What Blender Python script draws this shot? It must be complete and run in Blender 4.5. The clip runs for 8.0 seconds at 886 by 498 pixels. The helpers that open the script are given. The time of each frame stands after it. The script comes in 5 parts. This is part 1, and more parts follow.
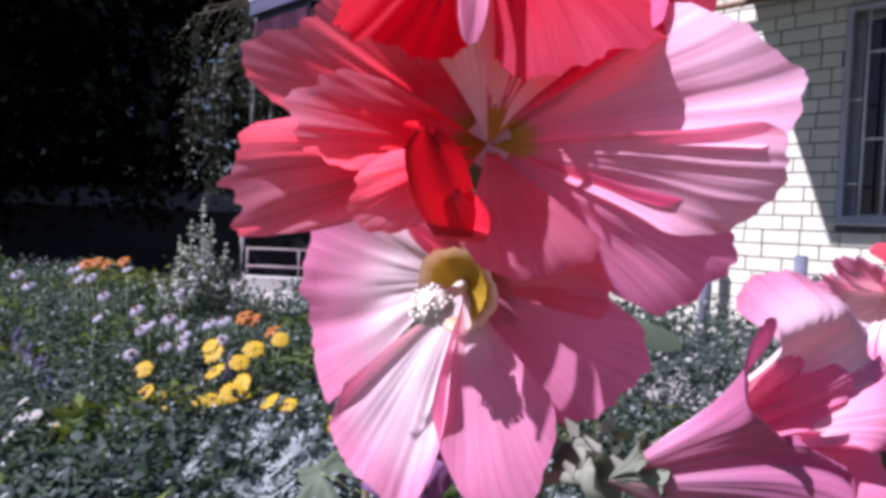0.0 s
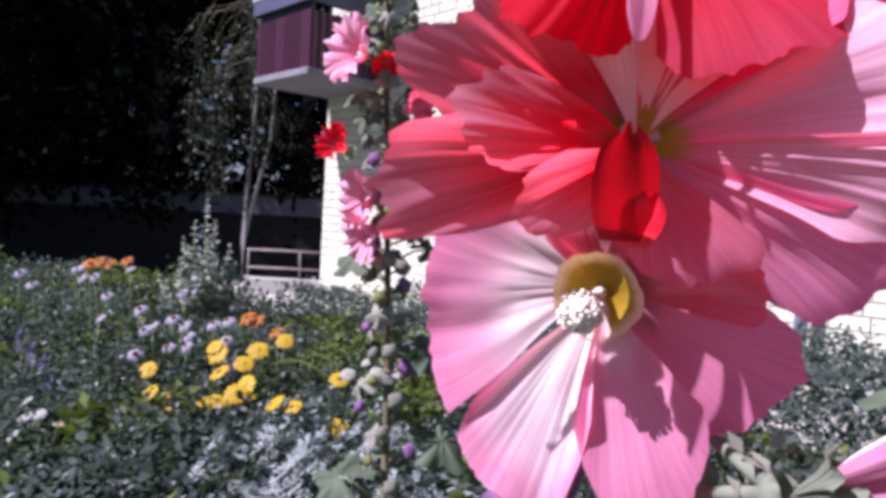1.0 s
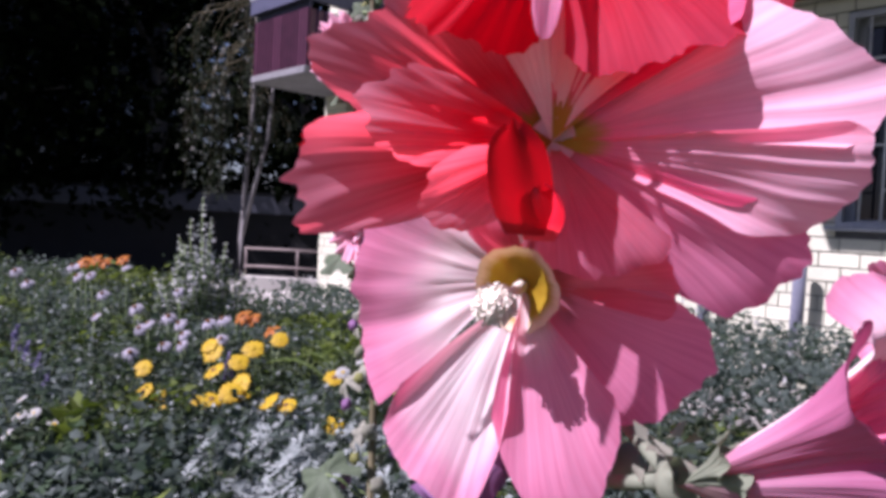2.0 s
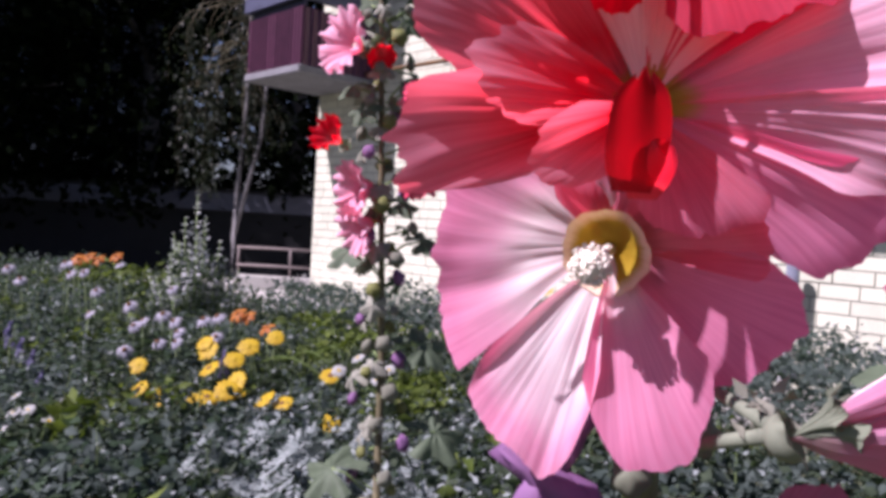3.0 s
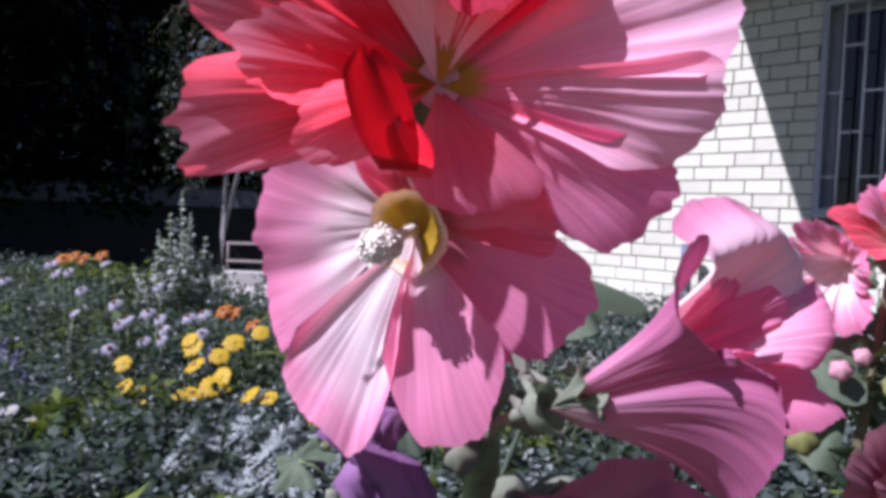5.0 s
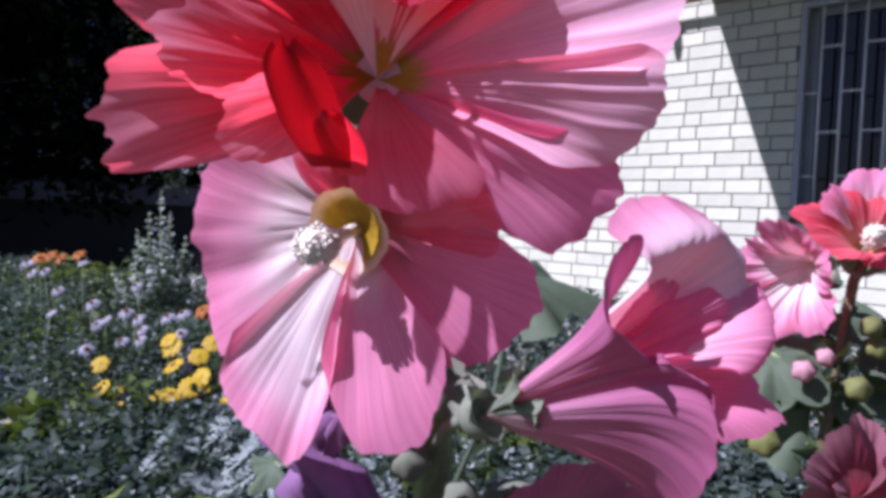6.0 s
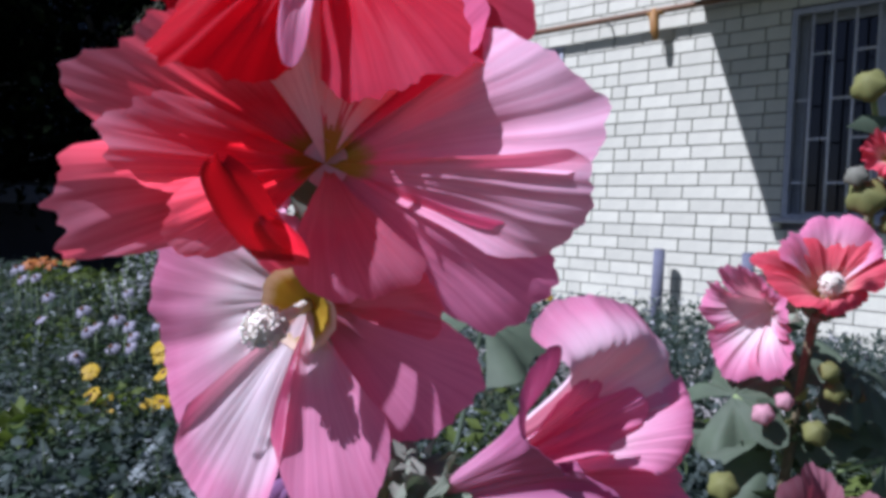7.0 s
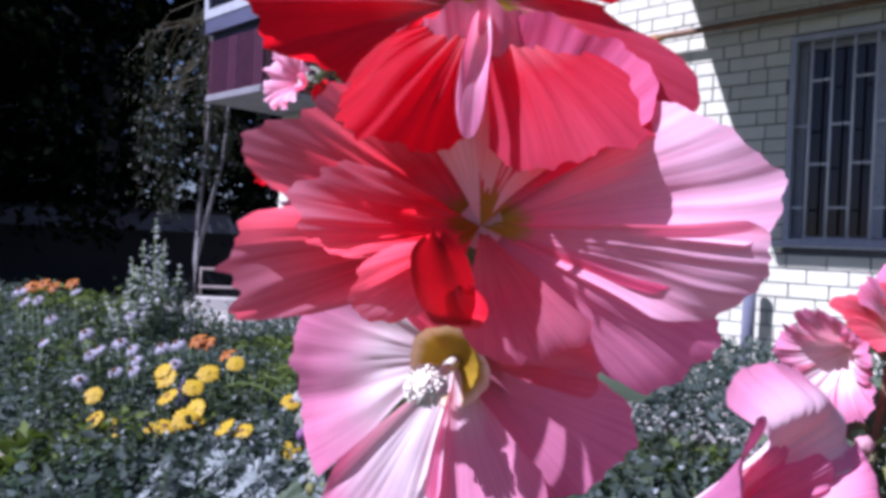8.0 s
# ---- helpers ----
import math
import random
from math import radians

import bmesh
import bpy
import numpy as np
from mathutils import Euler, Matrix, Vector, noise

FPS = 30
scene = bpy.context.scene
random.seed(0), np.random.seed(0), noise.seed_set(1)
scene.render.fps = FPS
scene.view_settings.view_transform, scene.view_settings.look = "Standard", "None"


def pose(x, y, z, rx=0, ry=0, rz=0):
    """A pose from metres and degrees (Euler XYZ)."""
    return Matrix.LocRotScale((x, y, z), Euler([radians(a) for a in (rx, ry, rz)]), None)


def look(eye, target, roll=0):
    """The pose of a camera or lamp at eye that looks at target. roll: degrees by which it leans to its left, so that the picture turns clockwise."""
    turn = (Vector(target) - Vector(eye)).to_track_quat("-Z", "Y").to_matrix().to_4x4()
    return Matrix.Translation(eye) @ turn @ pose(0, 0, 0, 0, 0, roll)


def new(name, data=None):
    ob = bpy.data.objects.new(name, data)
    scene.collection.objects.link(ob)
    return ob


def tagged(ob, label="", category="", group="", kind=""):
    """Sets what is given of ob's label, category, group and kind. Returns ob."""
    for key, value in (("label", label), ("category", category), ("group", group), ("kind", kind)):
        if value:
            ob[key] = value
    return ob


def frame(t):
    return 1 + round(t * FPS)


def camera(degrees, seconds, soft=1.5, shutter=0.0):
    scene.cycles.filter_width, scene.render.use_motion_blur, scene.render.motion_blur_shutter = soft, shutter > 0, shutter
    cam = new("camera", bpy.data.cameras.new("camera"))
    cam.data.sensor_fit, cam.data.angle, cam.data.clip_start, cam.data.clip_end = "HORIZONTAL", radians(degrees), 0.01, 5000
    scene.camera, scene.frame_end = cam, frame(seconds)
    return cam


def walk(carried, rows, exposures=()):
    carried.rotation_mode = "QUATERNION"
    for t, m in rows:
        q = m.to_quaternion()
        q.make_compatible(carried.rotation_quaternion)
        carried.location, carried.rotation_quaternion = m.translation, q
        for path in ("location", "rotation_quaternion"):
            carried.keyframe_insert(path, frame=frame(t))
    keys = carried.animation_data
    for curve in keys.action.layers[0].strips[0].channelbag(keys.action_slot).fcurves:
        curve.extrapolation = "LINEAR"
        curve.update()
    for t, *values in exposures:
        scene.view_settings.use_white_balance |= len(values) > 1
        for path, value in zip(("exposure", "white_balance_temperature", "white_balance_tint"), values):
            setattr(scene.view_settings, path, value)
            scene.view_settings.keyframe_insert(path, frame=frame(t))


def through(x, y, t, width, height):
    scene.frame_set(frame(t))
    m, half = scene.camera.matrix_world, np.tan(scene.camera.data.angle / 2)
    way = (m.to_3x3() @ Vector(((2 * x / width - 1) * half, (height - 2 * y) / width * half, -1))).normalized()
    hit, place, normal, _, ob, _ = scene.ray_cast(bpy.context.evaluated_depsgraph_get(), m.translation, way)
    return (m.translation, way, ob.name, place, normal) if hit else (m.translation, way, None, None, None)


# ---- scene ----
cam = camera(62.0, 8.0, soft=4.0)
walk(cam, [
    (0.0, pose(-0.0257, -0.0008, 0.9940, 87.97, -2.48, 3.15)),
    (0.5, pose(-0.0224, 0.0056, 0.9994, 88.00, -2.60, 3.29)),
    (1.0, pose(-0.0559, 0.0034, 0.9926, 88.20, -3.04, 3.10)),
    (1.2, pose(-0.0592, 0.0020, 0.9920, 88.27, -3.31, 2.98)),
    (2.3, pose(-0.0348, 0.0010, 0.9927, 88.09, -3.00, 3.00)),
    (2.5, pose(-0.0488, 0.0015, 0.9885, 88.28, -3.49, 2.82)),
    (2.9, pose(-0.0580, -0.0013, 0.9843, 88.21, -3.45, 2.43)),
    (3.2, pose(-0.0634, 0.0010, 0.9817, 88.13, -3.26, 2.30)),
    (3.5, pose(-0.0472, 0.0163, 0.9909, 87.92, -3.18, 2.46)),
    (4.0, pose(-0.0363, 0.0047, 0.9891, 87.68, -2.82, 2.39)),
    (4.5, pose(-0.0316, 0.0064, 0.9876, 87.63, -2.65, 2.28)),
    (5.0, pose(-0.0182, -0.0013, 0.9828, 87.64, -2.32, 1.78)),
    (6.3, pose(-0.0082, 0.0051, 0.9836, 87.63, -2.31, 0.20)),
    (6.5, pose(-0.0063, 0.0051, 0.9903, 87.65, -2.28, 0.09)),
    (7.0, pose(0.0000, 0.0000, 1.0000, 87.90, -2.40, 0.00)),
    (7.5, pose(-0.0222, -0.0095, 1.0026, 88.92, -2.38, -0.16)),
    (8.0, pose(-0.0341, -0.0046, 1.0069, 89.63, -2.59, -0.21)),
], exposures=[(0.0, 1.24, 5400, 38), (3.0, 1.12, 5680, 40), (5.0, 1.06, 5300, 34), (6.3, 0.94, 5150, 34), (7.0, 0.70, 5050, 28), (7.5, 0.74, 5050, 34), (8.0, 1.18, 5080, 36)])

# ---- light: high sun from the left, clear sky ----
SUN = Vector((-0.613, -0.248, 0.750))
world = bpy.data.worlds.new("world")
scene.world = world
world.use_nodes = True
wn = world.node_tree
sky = wn.nodes.new("ShaderNodeTexSky")
sky.sky_type, sky.sun_disc = "NISHITA", False
sky.sun_elevation, sky.sun_rotation = radians(48.6), radians(248.0)
wn.links.new(sky.outputs[0], wn.nodes["Background"].inputs[0])
wn.nodes["Background"].inputs[1].default_value = 0.031
sun = new("sun", bpy.data.lights.new("sun", "SUN"))
sun.data.energy, sun.data.angle, sun.data.color = 4.5, radians(0.6), (1.0, 0.93, 0.79)
sun.matrix_world = look(SUN * 30, (0, 0, 0))


# ---- materials ----
def nodes_of(name):
    m = bpy.data.materials.new(name)
    m.use_nodes = True
    return m, m.node_tree.nodes, m.node_tree.links, m.node_tree.nodes["Principled BSDF"]


def coarse_fine(n, l, scale, detail=6.0, coord="Object"):
    tc = n.new("ShaderNodeTexCoord")
    t = n.new("ShaderNodeTexNoise")
    t.inputs["Scale"].default_value, t.inputs["Detail"].default_value = scale, detail
    l.new(tc.outputs[coord], t.inputs["Vector"])
    return t


def ramp(n, l, src, stops):
    r = n.new("ShaderNodeValToRGB")
    e = r.color_ramp.elements
    while len(e) < len(stops):
        e.new(0.5)
    for el, (p, c) in zip(e, stops):
        el.position, el.color = p, (*c, 1)
    l.new(src, r.inputs[0])
    return r


def mixed(n, l, a, b, fac, mode="MIX"):
    m = n.new("ShaderNodeMix")
    m.data_type, m.blend_type = "RGBA", mode
    for sock, v in ((m.inputs[0], fac), (m.inputs[6], a), (m.inputs[7], b)):
        if isinstance(v, (int, float)):
            sock.default_value = v
        elif isinstance(v, tuple):
            sock.default_value = (*v, 1)
        else:
            l.new(v, sock)
    return m.outputs[2]


def bumped(n, l, bsdf, src, strength, distance):
    b = n.new("ShaderNodeBump")
    b.inputs["Strength"].default_value, b.inputs["Distance"].default_value = strength, distance
    l.new(src, b.inputs["Height"])
    l.new(b.outputs[0], bsdf.inputs["Normal"])
    return b


def surface(name, dark, light, scale, rough=0.8, bump=0.3, dist=0.004, metal=0.0, fine=8.0, random_tint=0.0, island=False):
    """A plain surface: two colours mixed by coarse stains and fine grain, with fine relief."""
    m, n, l, p = nodes_of(name)
    a = coarse_fine(n, l, scale)
    b = coarse_fine(n, l, scale * fine)
    mid = n.new("ShaderNodeMath")
    mid.operation = "MULTIPLY_ADD"
    mid.inputs[1].default_value, mid.inputs[2].default_value = 0.5, 0.25
    add = n.new("ShaderNodeMath")
    add.operation = "ADD"
    l.new(a.outputs[0], add.inputs[0])
    l.new(b.outputs[0], add.inputs[1])
    l.new(add.outputs[0], mid.inputs[0])
    sub = n.new("ShaderNodeMath")
    sub.operation = "SUBTRACT"
    sub.inputs[1].default_value = 0.25
    l.new(mid.outputs[0], sub.inputs[0])
    col = ramp(n, l, sub.outputs[0], [(0.32, dark), (0.68, light)]).outputs[0]
    if random_tint:
        info = n.new("ShaderNodeNewGeometry") if island else n.new("ShaderNodeObjectInfo")
        out = info.outputs["Random Per Island"] if island else info.outputs["Random"]
        col = mixed(n, l, col, ramp(n, l, out, [(0.0, (1 - random_tint,) * 3), (1.0, (1.0, 1.0, 1.0))]).outputs[0], 1.0, "MULTIPLY")
    l.new(col, p.inputs["Base Color"])
    p.inputs["Roughness"].default_value, p.inputs["Metallic"].default_value = rough, metal
    bumped(n, l, p, b.outputs[0], bump, dist)
    return m


def thin(name, colour_of, through, share, rough=0.5, gloss=0.25, relief=None):
    """Thin plant tissue: light scatters back and shines through."""
    m, n, l, p = nodes_of(name)
    col = colour_of(n, l)
    l.new(col, p.inputs["Base Color"])
    p.inputs["Roughness"].default_value = rough
    p.inputs["Specular IOR Level"].default_value = gloss
    tr = n.new("ShaderNodeBsdfTranslucent")
    l.new(mixed(n, l, col, through, 0.8, "MULTIPLY") if isinstance(through, tuple) else through, tr.inputs["Color"])
    mix = n.new("ShaderNodeMixShader")
    mix.inputs[0].default_value = share
    l.new(p.outputs[0], mix.inputs[1])
    l.new(tr.outputs[0], mix.inputs[2])
    l.new(mix.outputs[0], n["Material Output"].inputs["Surface"])
    if relief:
        b = relief(n, l)
        l.new(b, p.inputs["Normal"])
        l.new(b, tr.inputs["Normal"])
    return m


def petal_material(name, rim, middle, pale, throat, through, share=0.5, heart=0.34, claw=0.19):
    """Petal tissue by its own length (u) and breadth (v): green-yellow claw, pale or deep heart, veined blade."""
    def uv(n, l):
        tc = n.new("ShaderNodeTexCoord")
        s = n.new("ShaderNodeSeparateXYZ")
        l.new(tc.outputs["UV"], s.inputs[0])
        return tc, s

    def veins(n, l):
        tc, s = uv(n, l)
        mp = n.new("ShaderNodeMapping")
        mp.inputs["Scale"].default_value = (1.4, 30.0, 1.0)
        l.new(tc.outputs["UV"], mp.inputs[0])
        t = n.new("ShaderNodeTexNoise")
        t.inputs["Scale"].default_value, t.inputs["Detail"].default_value = 1.0, 3.0
        l.new(mp.outputs[0], t.inputs["Vector"])
        return s, t

    def colour(n, l):
        s, t = veins(n, l)
        blot = coarse_fine(n, l, 90.0, 3.0)
        add = n.new("ShaderNodeMath")
        add.operation = "MULTIPLY_ADD"
        add.inputs[1].default_value = 0.16
        l.new(t.outputs[0], add.inputs[0])
        l.new(s.outputs[0], add.inputs[2])
        # for several petal sets these stops also carry painted sun and shade
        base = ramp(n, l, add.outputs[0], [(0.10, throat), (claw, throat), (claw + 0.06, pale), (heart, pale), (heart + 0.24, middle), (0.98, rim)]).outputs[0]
        vein = ramp(n, l, t.outputs[0], [(0.34, (0.80, 0.52, 0.60)), (0.58, (1.0, 1.0, 1.0))]).outputs[0]
        c = mixed(n, l, base, vein, 0.45, "MULTIPLY")
        tint = ramp(n, l, blot.outputs[0], [(0.3, (0.88, 0.82, 0.86)), (0.7, (1.0, 1.0, 1.0))]).outputs[0]
        return mixed(n, l, c, tint, 0.7, "MULTIPLY")

    def relief(n, l):
        s, t = veins(n, l)
        b = n.new("ShaderNodeBump")
        b.inputs["Strength"].default_value, b.inputs["Distance"].default_value = 0.14, 0.0006
        l.new(t.outputs[0], b.inputs["Height"])
        return b.outputs[0]

    return thin(name, colour, through, share, 0.6, 0.12, relief)


def leaf_material(name, dark, light, through=(0.8, 1.0, 0.3), share=0.3, rough=0.5, scale=30.0, gloss=0.3):
    def colour(n, l):
        geo = n.new("ShaderNodeNewGeometry")
        t = coarse_fine(n, l, scale, 4.0)
        a = ramp(n, l, geo.outputs["Random Per Island"], [(0.0, dark), (1.0, light)]).outputs[0]
        b = ramp(n, l, t.outputs[0], [(0.3, (0.6, 0.6, 0.6)), (0.7, (1.0, 1.0, 1.0))]).outputs[0]
        return mixed(n, l, a, b, 0.8, "MULTIPLY")
    return thin(name, colour, through, share, rough, gloss)


PINK = petal_material("pink petal", (0.91, 0.30, 0.45), (0.93, 0.40, 0.53), (0.95, 0.64, 0.68), (0.46, 0.38, 0.04), (1.0, 0.20, 0.30), 0.70, 0.22, 0.10)
# Pale rim paints the sunlit outer half, deeper heart the shaded centre.
BLUSH_LIT = petal_material("blush petal with painted sun rim", (0.95, 0.60, 0.74), (0.94, 0.44, 0.59), (0.91, 0.28, 0.41), (0.46, 0.38, 0.04), (1.0, 0.20, 0.32), 0.42, 0.27)
# Darker pink copy that paints the top bloom's cast shadow.
PINK_SHADED = petal_material("shade-darkened pink petal", (0.74, 0.15, 0.30), (0.72, 0.09, 0.21), (0.78, 0.22, 0.30), (0.46, 0.38, 0.04), (1.0, 0.14, 0.24), 0.45, 0.25)
# Red blade paints shaded, sun-through pink; the pink rim paints its lit edge.
PINK_BACKLIT = petal_material("pink petal painted backlit red", (0.93, 0.44, 0.56), (0.90, 0.06, 0.09), (0.90, 0.18, 0.22), (0.46, 0.38, 0.04), (1.0, 0.12, 0.15), 0.74, 0.25)
PALE = petal_material("pale-hearted petal", (0.90, 0.32, 0.46), (0.94, 0.56, 0.65), (0.97, 0.94, 0.92), (0.95, 0.90, 0.88), (1.0, 0.30, 0.34), 0.45, 0.52, 0.06)
# Real pale heart, drawn out to half the blade to paint strong sun.
ROSE = petal_material("rose petal", (0.90, 0.34, 0.54), (0.93, 0.50, 0.66), (0.96, 0.88, 0.87), (0.90, 0.80, 0.70), (1.0, 0.22, 0.36), 0.46, 0.50, 0.12)
# Deeper copy of the rose petal; paints blades that lie in shade.
ROSE_SHADED = petal_material("rose petal painted as shaded", (0.93, 0.35, 0.57), (0.93, 0.36, 0.55), (0.92, 0.34, 0.48), (0.47, 0.33, 0.02), (1.0, 0.28, 0.46), 0.58, 0.40, 0.12)
# Pale heart is real, but spread further to paint the sunlit white patch.
ROSE_SUNLIT = petal_material("rose petal with sun-widened heart", (0.91, 0.40, 0.58), (0.94, 0.66, 0.76), (0.97, 0.92, 0.91), (0.92, 0.84, 0.78), (1.0, 0.26, 0.40), 0.42, 0.62, 0.10)
# Short pale heart deepens this copy, painting a blade out of the sun.
ROSE_HALF_SHADED = petal_material("rose petal painted half shaded", (0.90, 0.34, 0.54), (0.92, 0.42, 0.60), (0.96, 0.86, 0.86), (0.90, 0.80, 0.70), (1.0, 0.22, 0.36), 0.48, 0.22, 0.10)
# Extra red put into the colour for the shade below the upper bloom.
PINK_RED_SHADE = petal_material("pink petal painted in red shade", (0.94, 0.36, 0.52), (0.93, 0.27, 0.39), (0.93, 0.34, 0.42), (0.47, 0.33, 0.02), (1.0, 0.20, 0.26), 0.72, 0.40, 0.12)
# Own red of small blooms; on the top bloom it paints transmitted sun.
RED = petal_material("red petal", (0.82, 0.025, 0.05), (0.84, 0.04, 0.07), (0.86, 0.24, 0.26), (0.45, 0.32, 0.04), (1.0, 0.08, 0.09), 0.76)
# Red put into a pink petal's colour where it hangs in shade.
CHERRY_SHADE = petal_material("cherry petal painted as shaded", (0.86, 0.12, 0.21), (0.84, 0.06, 0.11), (0.88, 0.30, 0.34), (0.45, 0.32, 0.04), (1.0, 0.12, 0.15), 0.74)
CRIMSON = petal_material("dark crimson petal", (0.40, 0.012, 0.02), (0.44, 0.014, 0.025), (0.50, 0.02, 0.03), (0.50, 0.02, 0.03), (1.0, 0.10, 0.10), 0.5)
# Mauve darkened below its own tone to paint shade on the trumpet's outside.
MAUVE_SHADED = petal_material("mauve petal darkened for shade", (0.46, 0.15, 0.28), (0.50, 0.19, 0.33), (0.56, 0.27, 0.40), (0.50, 0.34, 0.34), (1.0, 0.28, 0.48), 0.36)
DUSTY = petal_material("dusty pink petal", (0.40, 0.19, 0.23), (0.36, 0.13, 0.17), (0.40, 0.17, 0.20), (0.45, 0.25, 0.12), (1.0, 0.25, 0.32), 0.5)
HEART = petal_material("pale lavender throat", (0.90, 0.62, 0.68), (0.84, 0.74, 0.78), (0.76, 0.68, 0.74), (0.62, 0.54, 0.60), (1.0, 0.6, 0.7), 0.35, 0.50)
THROAT = petal_material("olive-yellow throat", (0.95, 0.84, 0.66), (0.56, 0.42, 0.03), (0.48, 0.34, 0.02), (0.40, 0.27, 0.015), (1.0, 0.8, 0.2), 0.40, 0.58)
SALMON = petal_material("salmon petal", (0.84, 0.13, 0.18), (0.86, 0.20, 0.24), (0.90, 0.55, 0.45), (0.70, 0.50, 0.15), (1.0, 0.25, 0.25))
BUD_PINK = leaf_material("pink bud", (0.62, 0.26, 0.34), (0.80, 0.56, 0.58), (1.0, 0.4, 0.5), 0.3, 0.7, 80.0)
CREAM = surface("cream pollen", (0.80, 0.74, 0.60), (0.90, 0.87, 0.78), 400, 0.9, 0.6, 0.001)
PURPLE = leaf_material("withered purple bloom", (0.22, 0.10, 0.24), (0.38, 0.20, 0.40), (0.9, 0.5, 1.0), 0.3, 0.7, 120.0)
STEM = surface("green stem", (0.10, 0.16, 0.05), (0.24, 0.32, 0.12), 60, 0.6, 0.4, 0.001)
STEM_DARK = surface("brownish stem", (0.06, 0.05, 0.025), (0.15, 0.13, 0.06), 60, 0.7, 0.4, 0.001)
BUD_GREY = leaf_material("downy grey-green bud", (0.16, 0.19, 0.13), (0.34, 0.37, 0.28), (0.8, 1.0, 0.6), 0.25, 0.8, 120.0)
MALLOW = leaf_material("mallow leaf", (0.042, 0.070, 0.042), (0.125, 0.165, 0.105), (0.8, 1.0, 0.35), 0.3, 0.65, 60.0)
PALE_BUD = leaf_material("pale felted bud", (0.14, 0.15, 0.10), (0.36, 0.36, 0.30), (0.9, 1.0, 0.7), 0.25, 0.85, 120.0)
SPIKE_WHITE = leaf_material("silver-white spike leaves", (0.40, 0.42, 0.43), (0.68, 0.69, 0.71), (0.9, 1.0, 0.9), 0.25, 0.8)
POD = leaf_material("seed pod", (0.13, 0.14, 0.035), (0.28, 0.29, 0.10), (0.9, 1.0, 0.4), 0.15, 0.7, 80.0)
BED_GREEN = leaf_material("bed leaves", (0.036, 0.056, 0.034), (0.095, 0.125, 0.080), (0.8, 1.0, 0.5), 0.45, 0.7, 30.0, 0.08)
BED_BLUE = leaf_material("grey-green leaves", (0.056, 0.080, 0.070), (0.140, 0.176, 0.160), (0.8, 1.0, 0.6), 0.45, 0.75, 30.0, 0.06)
BED_LIME = leaf_material("fresh green leaves", (0.08, 0.12, 0.025), (0.17, 0.22, 0.055), (0.9, 1.0, 0.3), 0.4, 0.6, 30.0, 0.1)
SILVER = leaf_material("silver leaves", (0.16, 0.20, 0.19), (0.36, 0.40, 0.39), (0.9, 1.0, 0.9), 0.2, 0.8)
GRASS = leaf_material("grass blades", (0.10, 0.17, 0.04), (0.30, 0.38, 0.14), (0.9, 1.0, 0.3), 0.3, 0.5)
YELLOW = leaf_material("yellow rays", (0.46, 0.29, 0.002), (0.60, 0.42, 0.006), (1.0, 0.8, 0.2), 0.3, 0.6, 90.0)
ORANGE = leaf_material("orange petals", (0.40, 0.10, 0.01), (0.52, 0.20, 0.03), (1.0, 0.5, 0.1), 0.35, 0.6, 90.0)
LILAC = leaf_material("pale pink rays", (0.33, 0.32, 0.40), (0.48, 0.47, 0.54), (1.0, 0.7, 0.9), 0.3, 0.6, 90.0)
WHITE_PETAL = leaf_material("white petals", (0.30, 0.31, 0.30), (0.46, 0.47, 0.46), (1.0, 1.0, 0.9), 0.3, 0.6, 90.0)
VIOLET = leaf_material("violet petals", (0.20, 0.18, 0.34), (0.36, 0.34, 0.52), (0.8, 0.7, 1.0), 0.3, 0.6, 90.0)
CONE = surface("dark seed cone", (0.06, 0.025, 0.015), (0.20, 0.09, 0.03), 200, 0.9, 0.6, 0.002)
# Leaf green cut to near black: the crowns' deep shade is in the colour.
TREE_LEAF_SHADE = leaf_material("tree leaves with painted shade", (0.002, 0.0035, 0.002), (0.006, 0.009, 0.0045), (0.7, 1.0, 0.3), 0.1, 0.9, 3.0, 0.0)
BIRCH_LEAF = leaf_material("birch leaves", (0.008, 0.015, 0.008), (0.042, 0.055, 0.034), (0.8, 1.0, 0.4), 0.25, 0.5, 8.0)
BARK = surface("grey bark", (0.06, 0.055, 0.055), (0.20, 0.195, 0.20), 12, 0.9, 0.7, 0.01)
SOIL = surface("garden soil and turf", (0.03, 0.034, 0.016), (0.08, 0.09, 0.04), 3.0, 0.95, 0.6, 0.02, fine=14.0)
BRICK = surface("white silicate brick", (0.48, 0.485, 0.39), (0.62, 0.625, 0.50), 5.0, 0.85, 0.35, 0.003, fine=16.0, random_tint=0.14)
BRICK_FAR = surface("white silicate brick courses", (0.48, 0.485, 0.39), (0.62, 0.625, 0.50), 5.0, 0.85, 0.35, 0.003, fine=16.0, random_tint=0.14, island=True)
MORTAR = surface("dark grey mortar", (0.08, 0.08, 0.086), (0.15, 0.15, 0.16), 9.0, 0.95, 0.5, 0.004)
CONCRETE = surface("pale concrete", (0.28, 0.27, 0.25), (0.42, 0.41, 0.38), 2.5, 0.9, 0.4, 0.006, fine=20.0)
SLAB = surface("grey slab concrete", (0.12, 0.12, 0.13), (0.22, 0.22, 0.24), 3.0, 0.9, 0.4, 0.006)
GRILLE = surface("white painted grille iron", (0.56, 0.57, 0.58), (0.72, 0.73, 0.74), 20.0, 0.5, 0.2, 0.001)
# White paint greyed and blued; the balcony's shade is put into the colour.
FRAME = surface("white window wood greyed for shade", (0.26, 0.28, 0.31), (0.38, 0.40, 0.43), 7.0, 0.5, 0.15, 0.002)
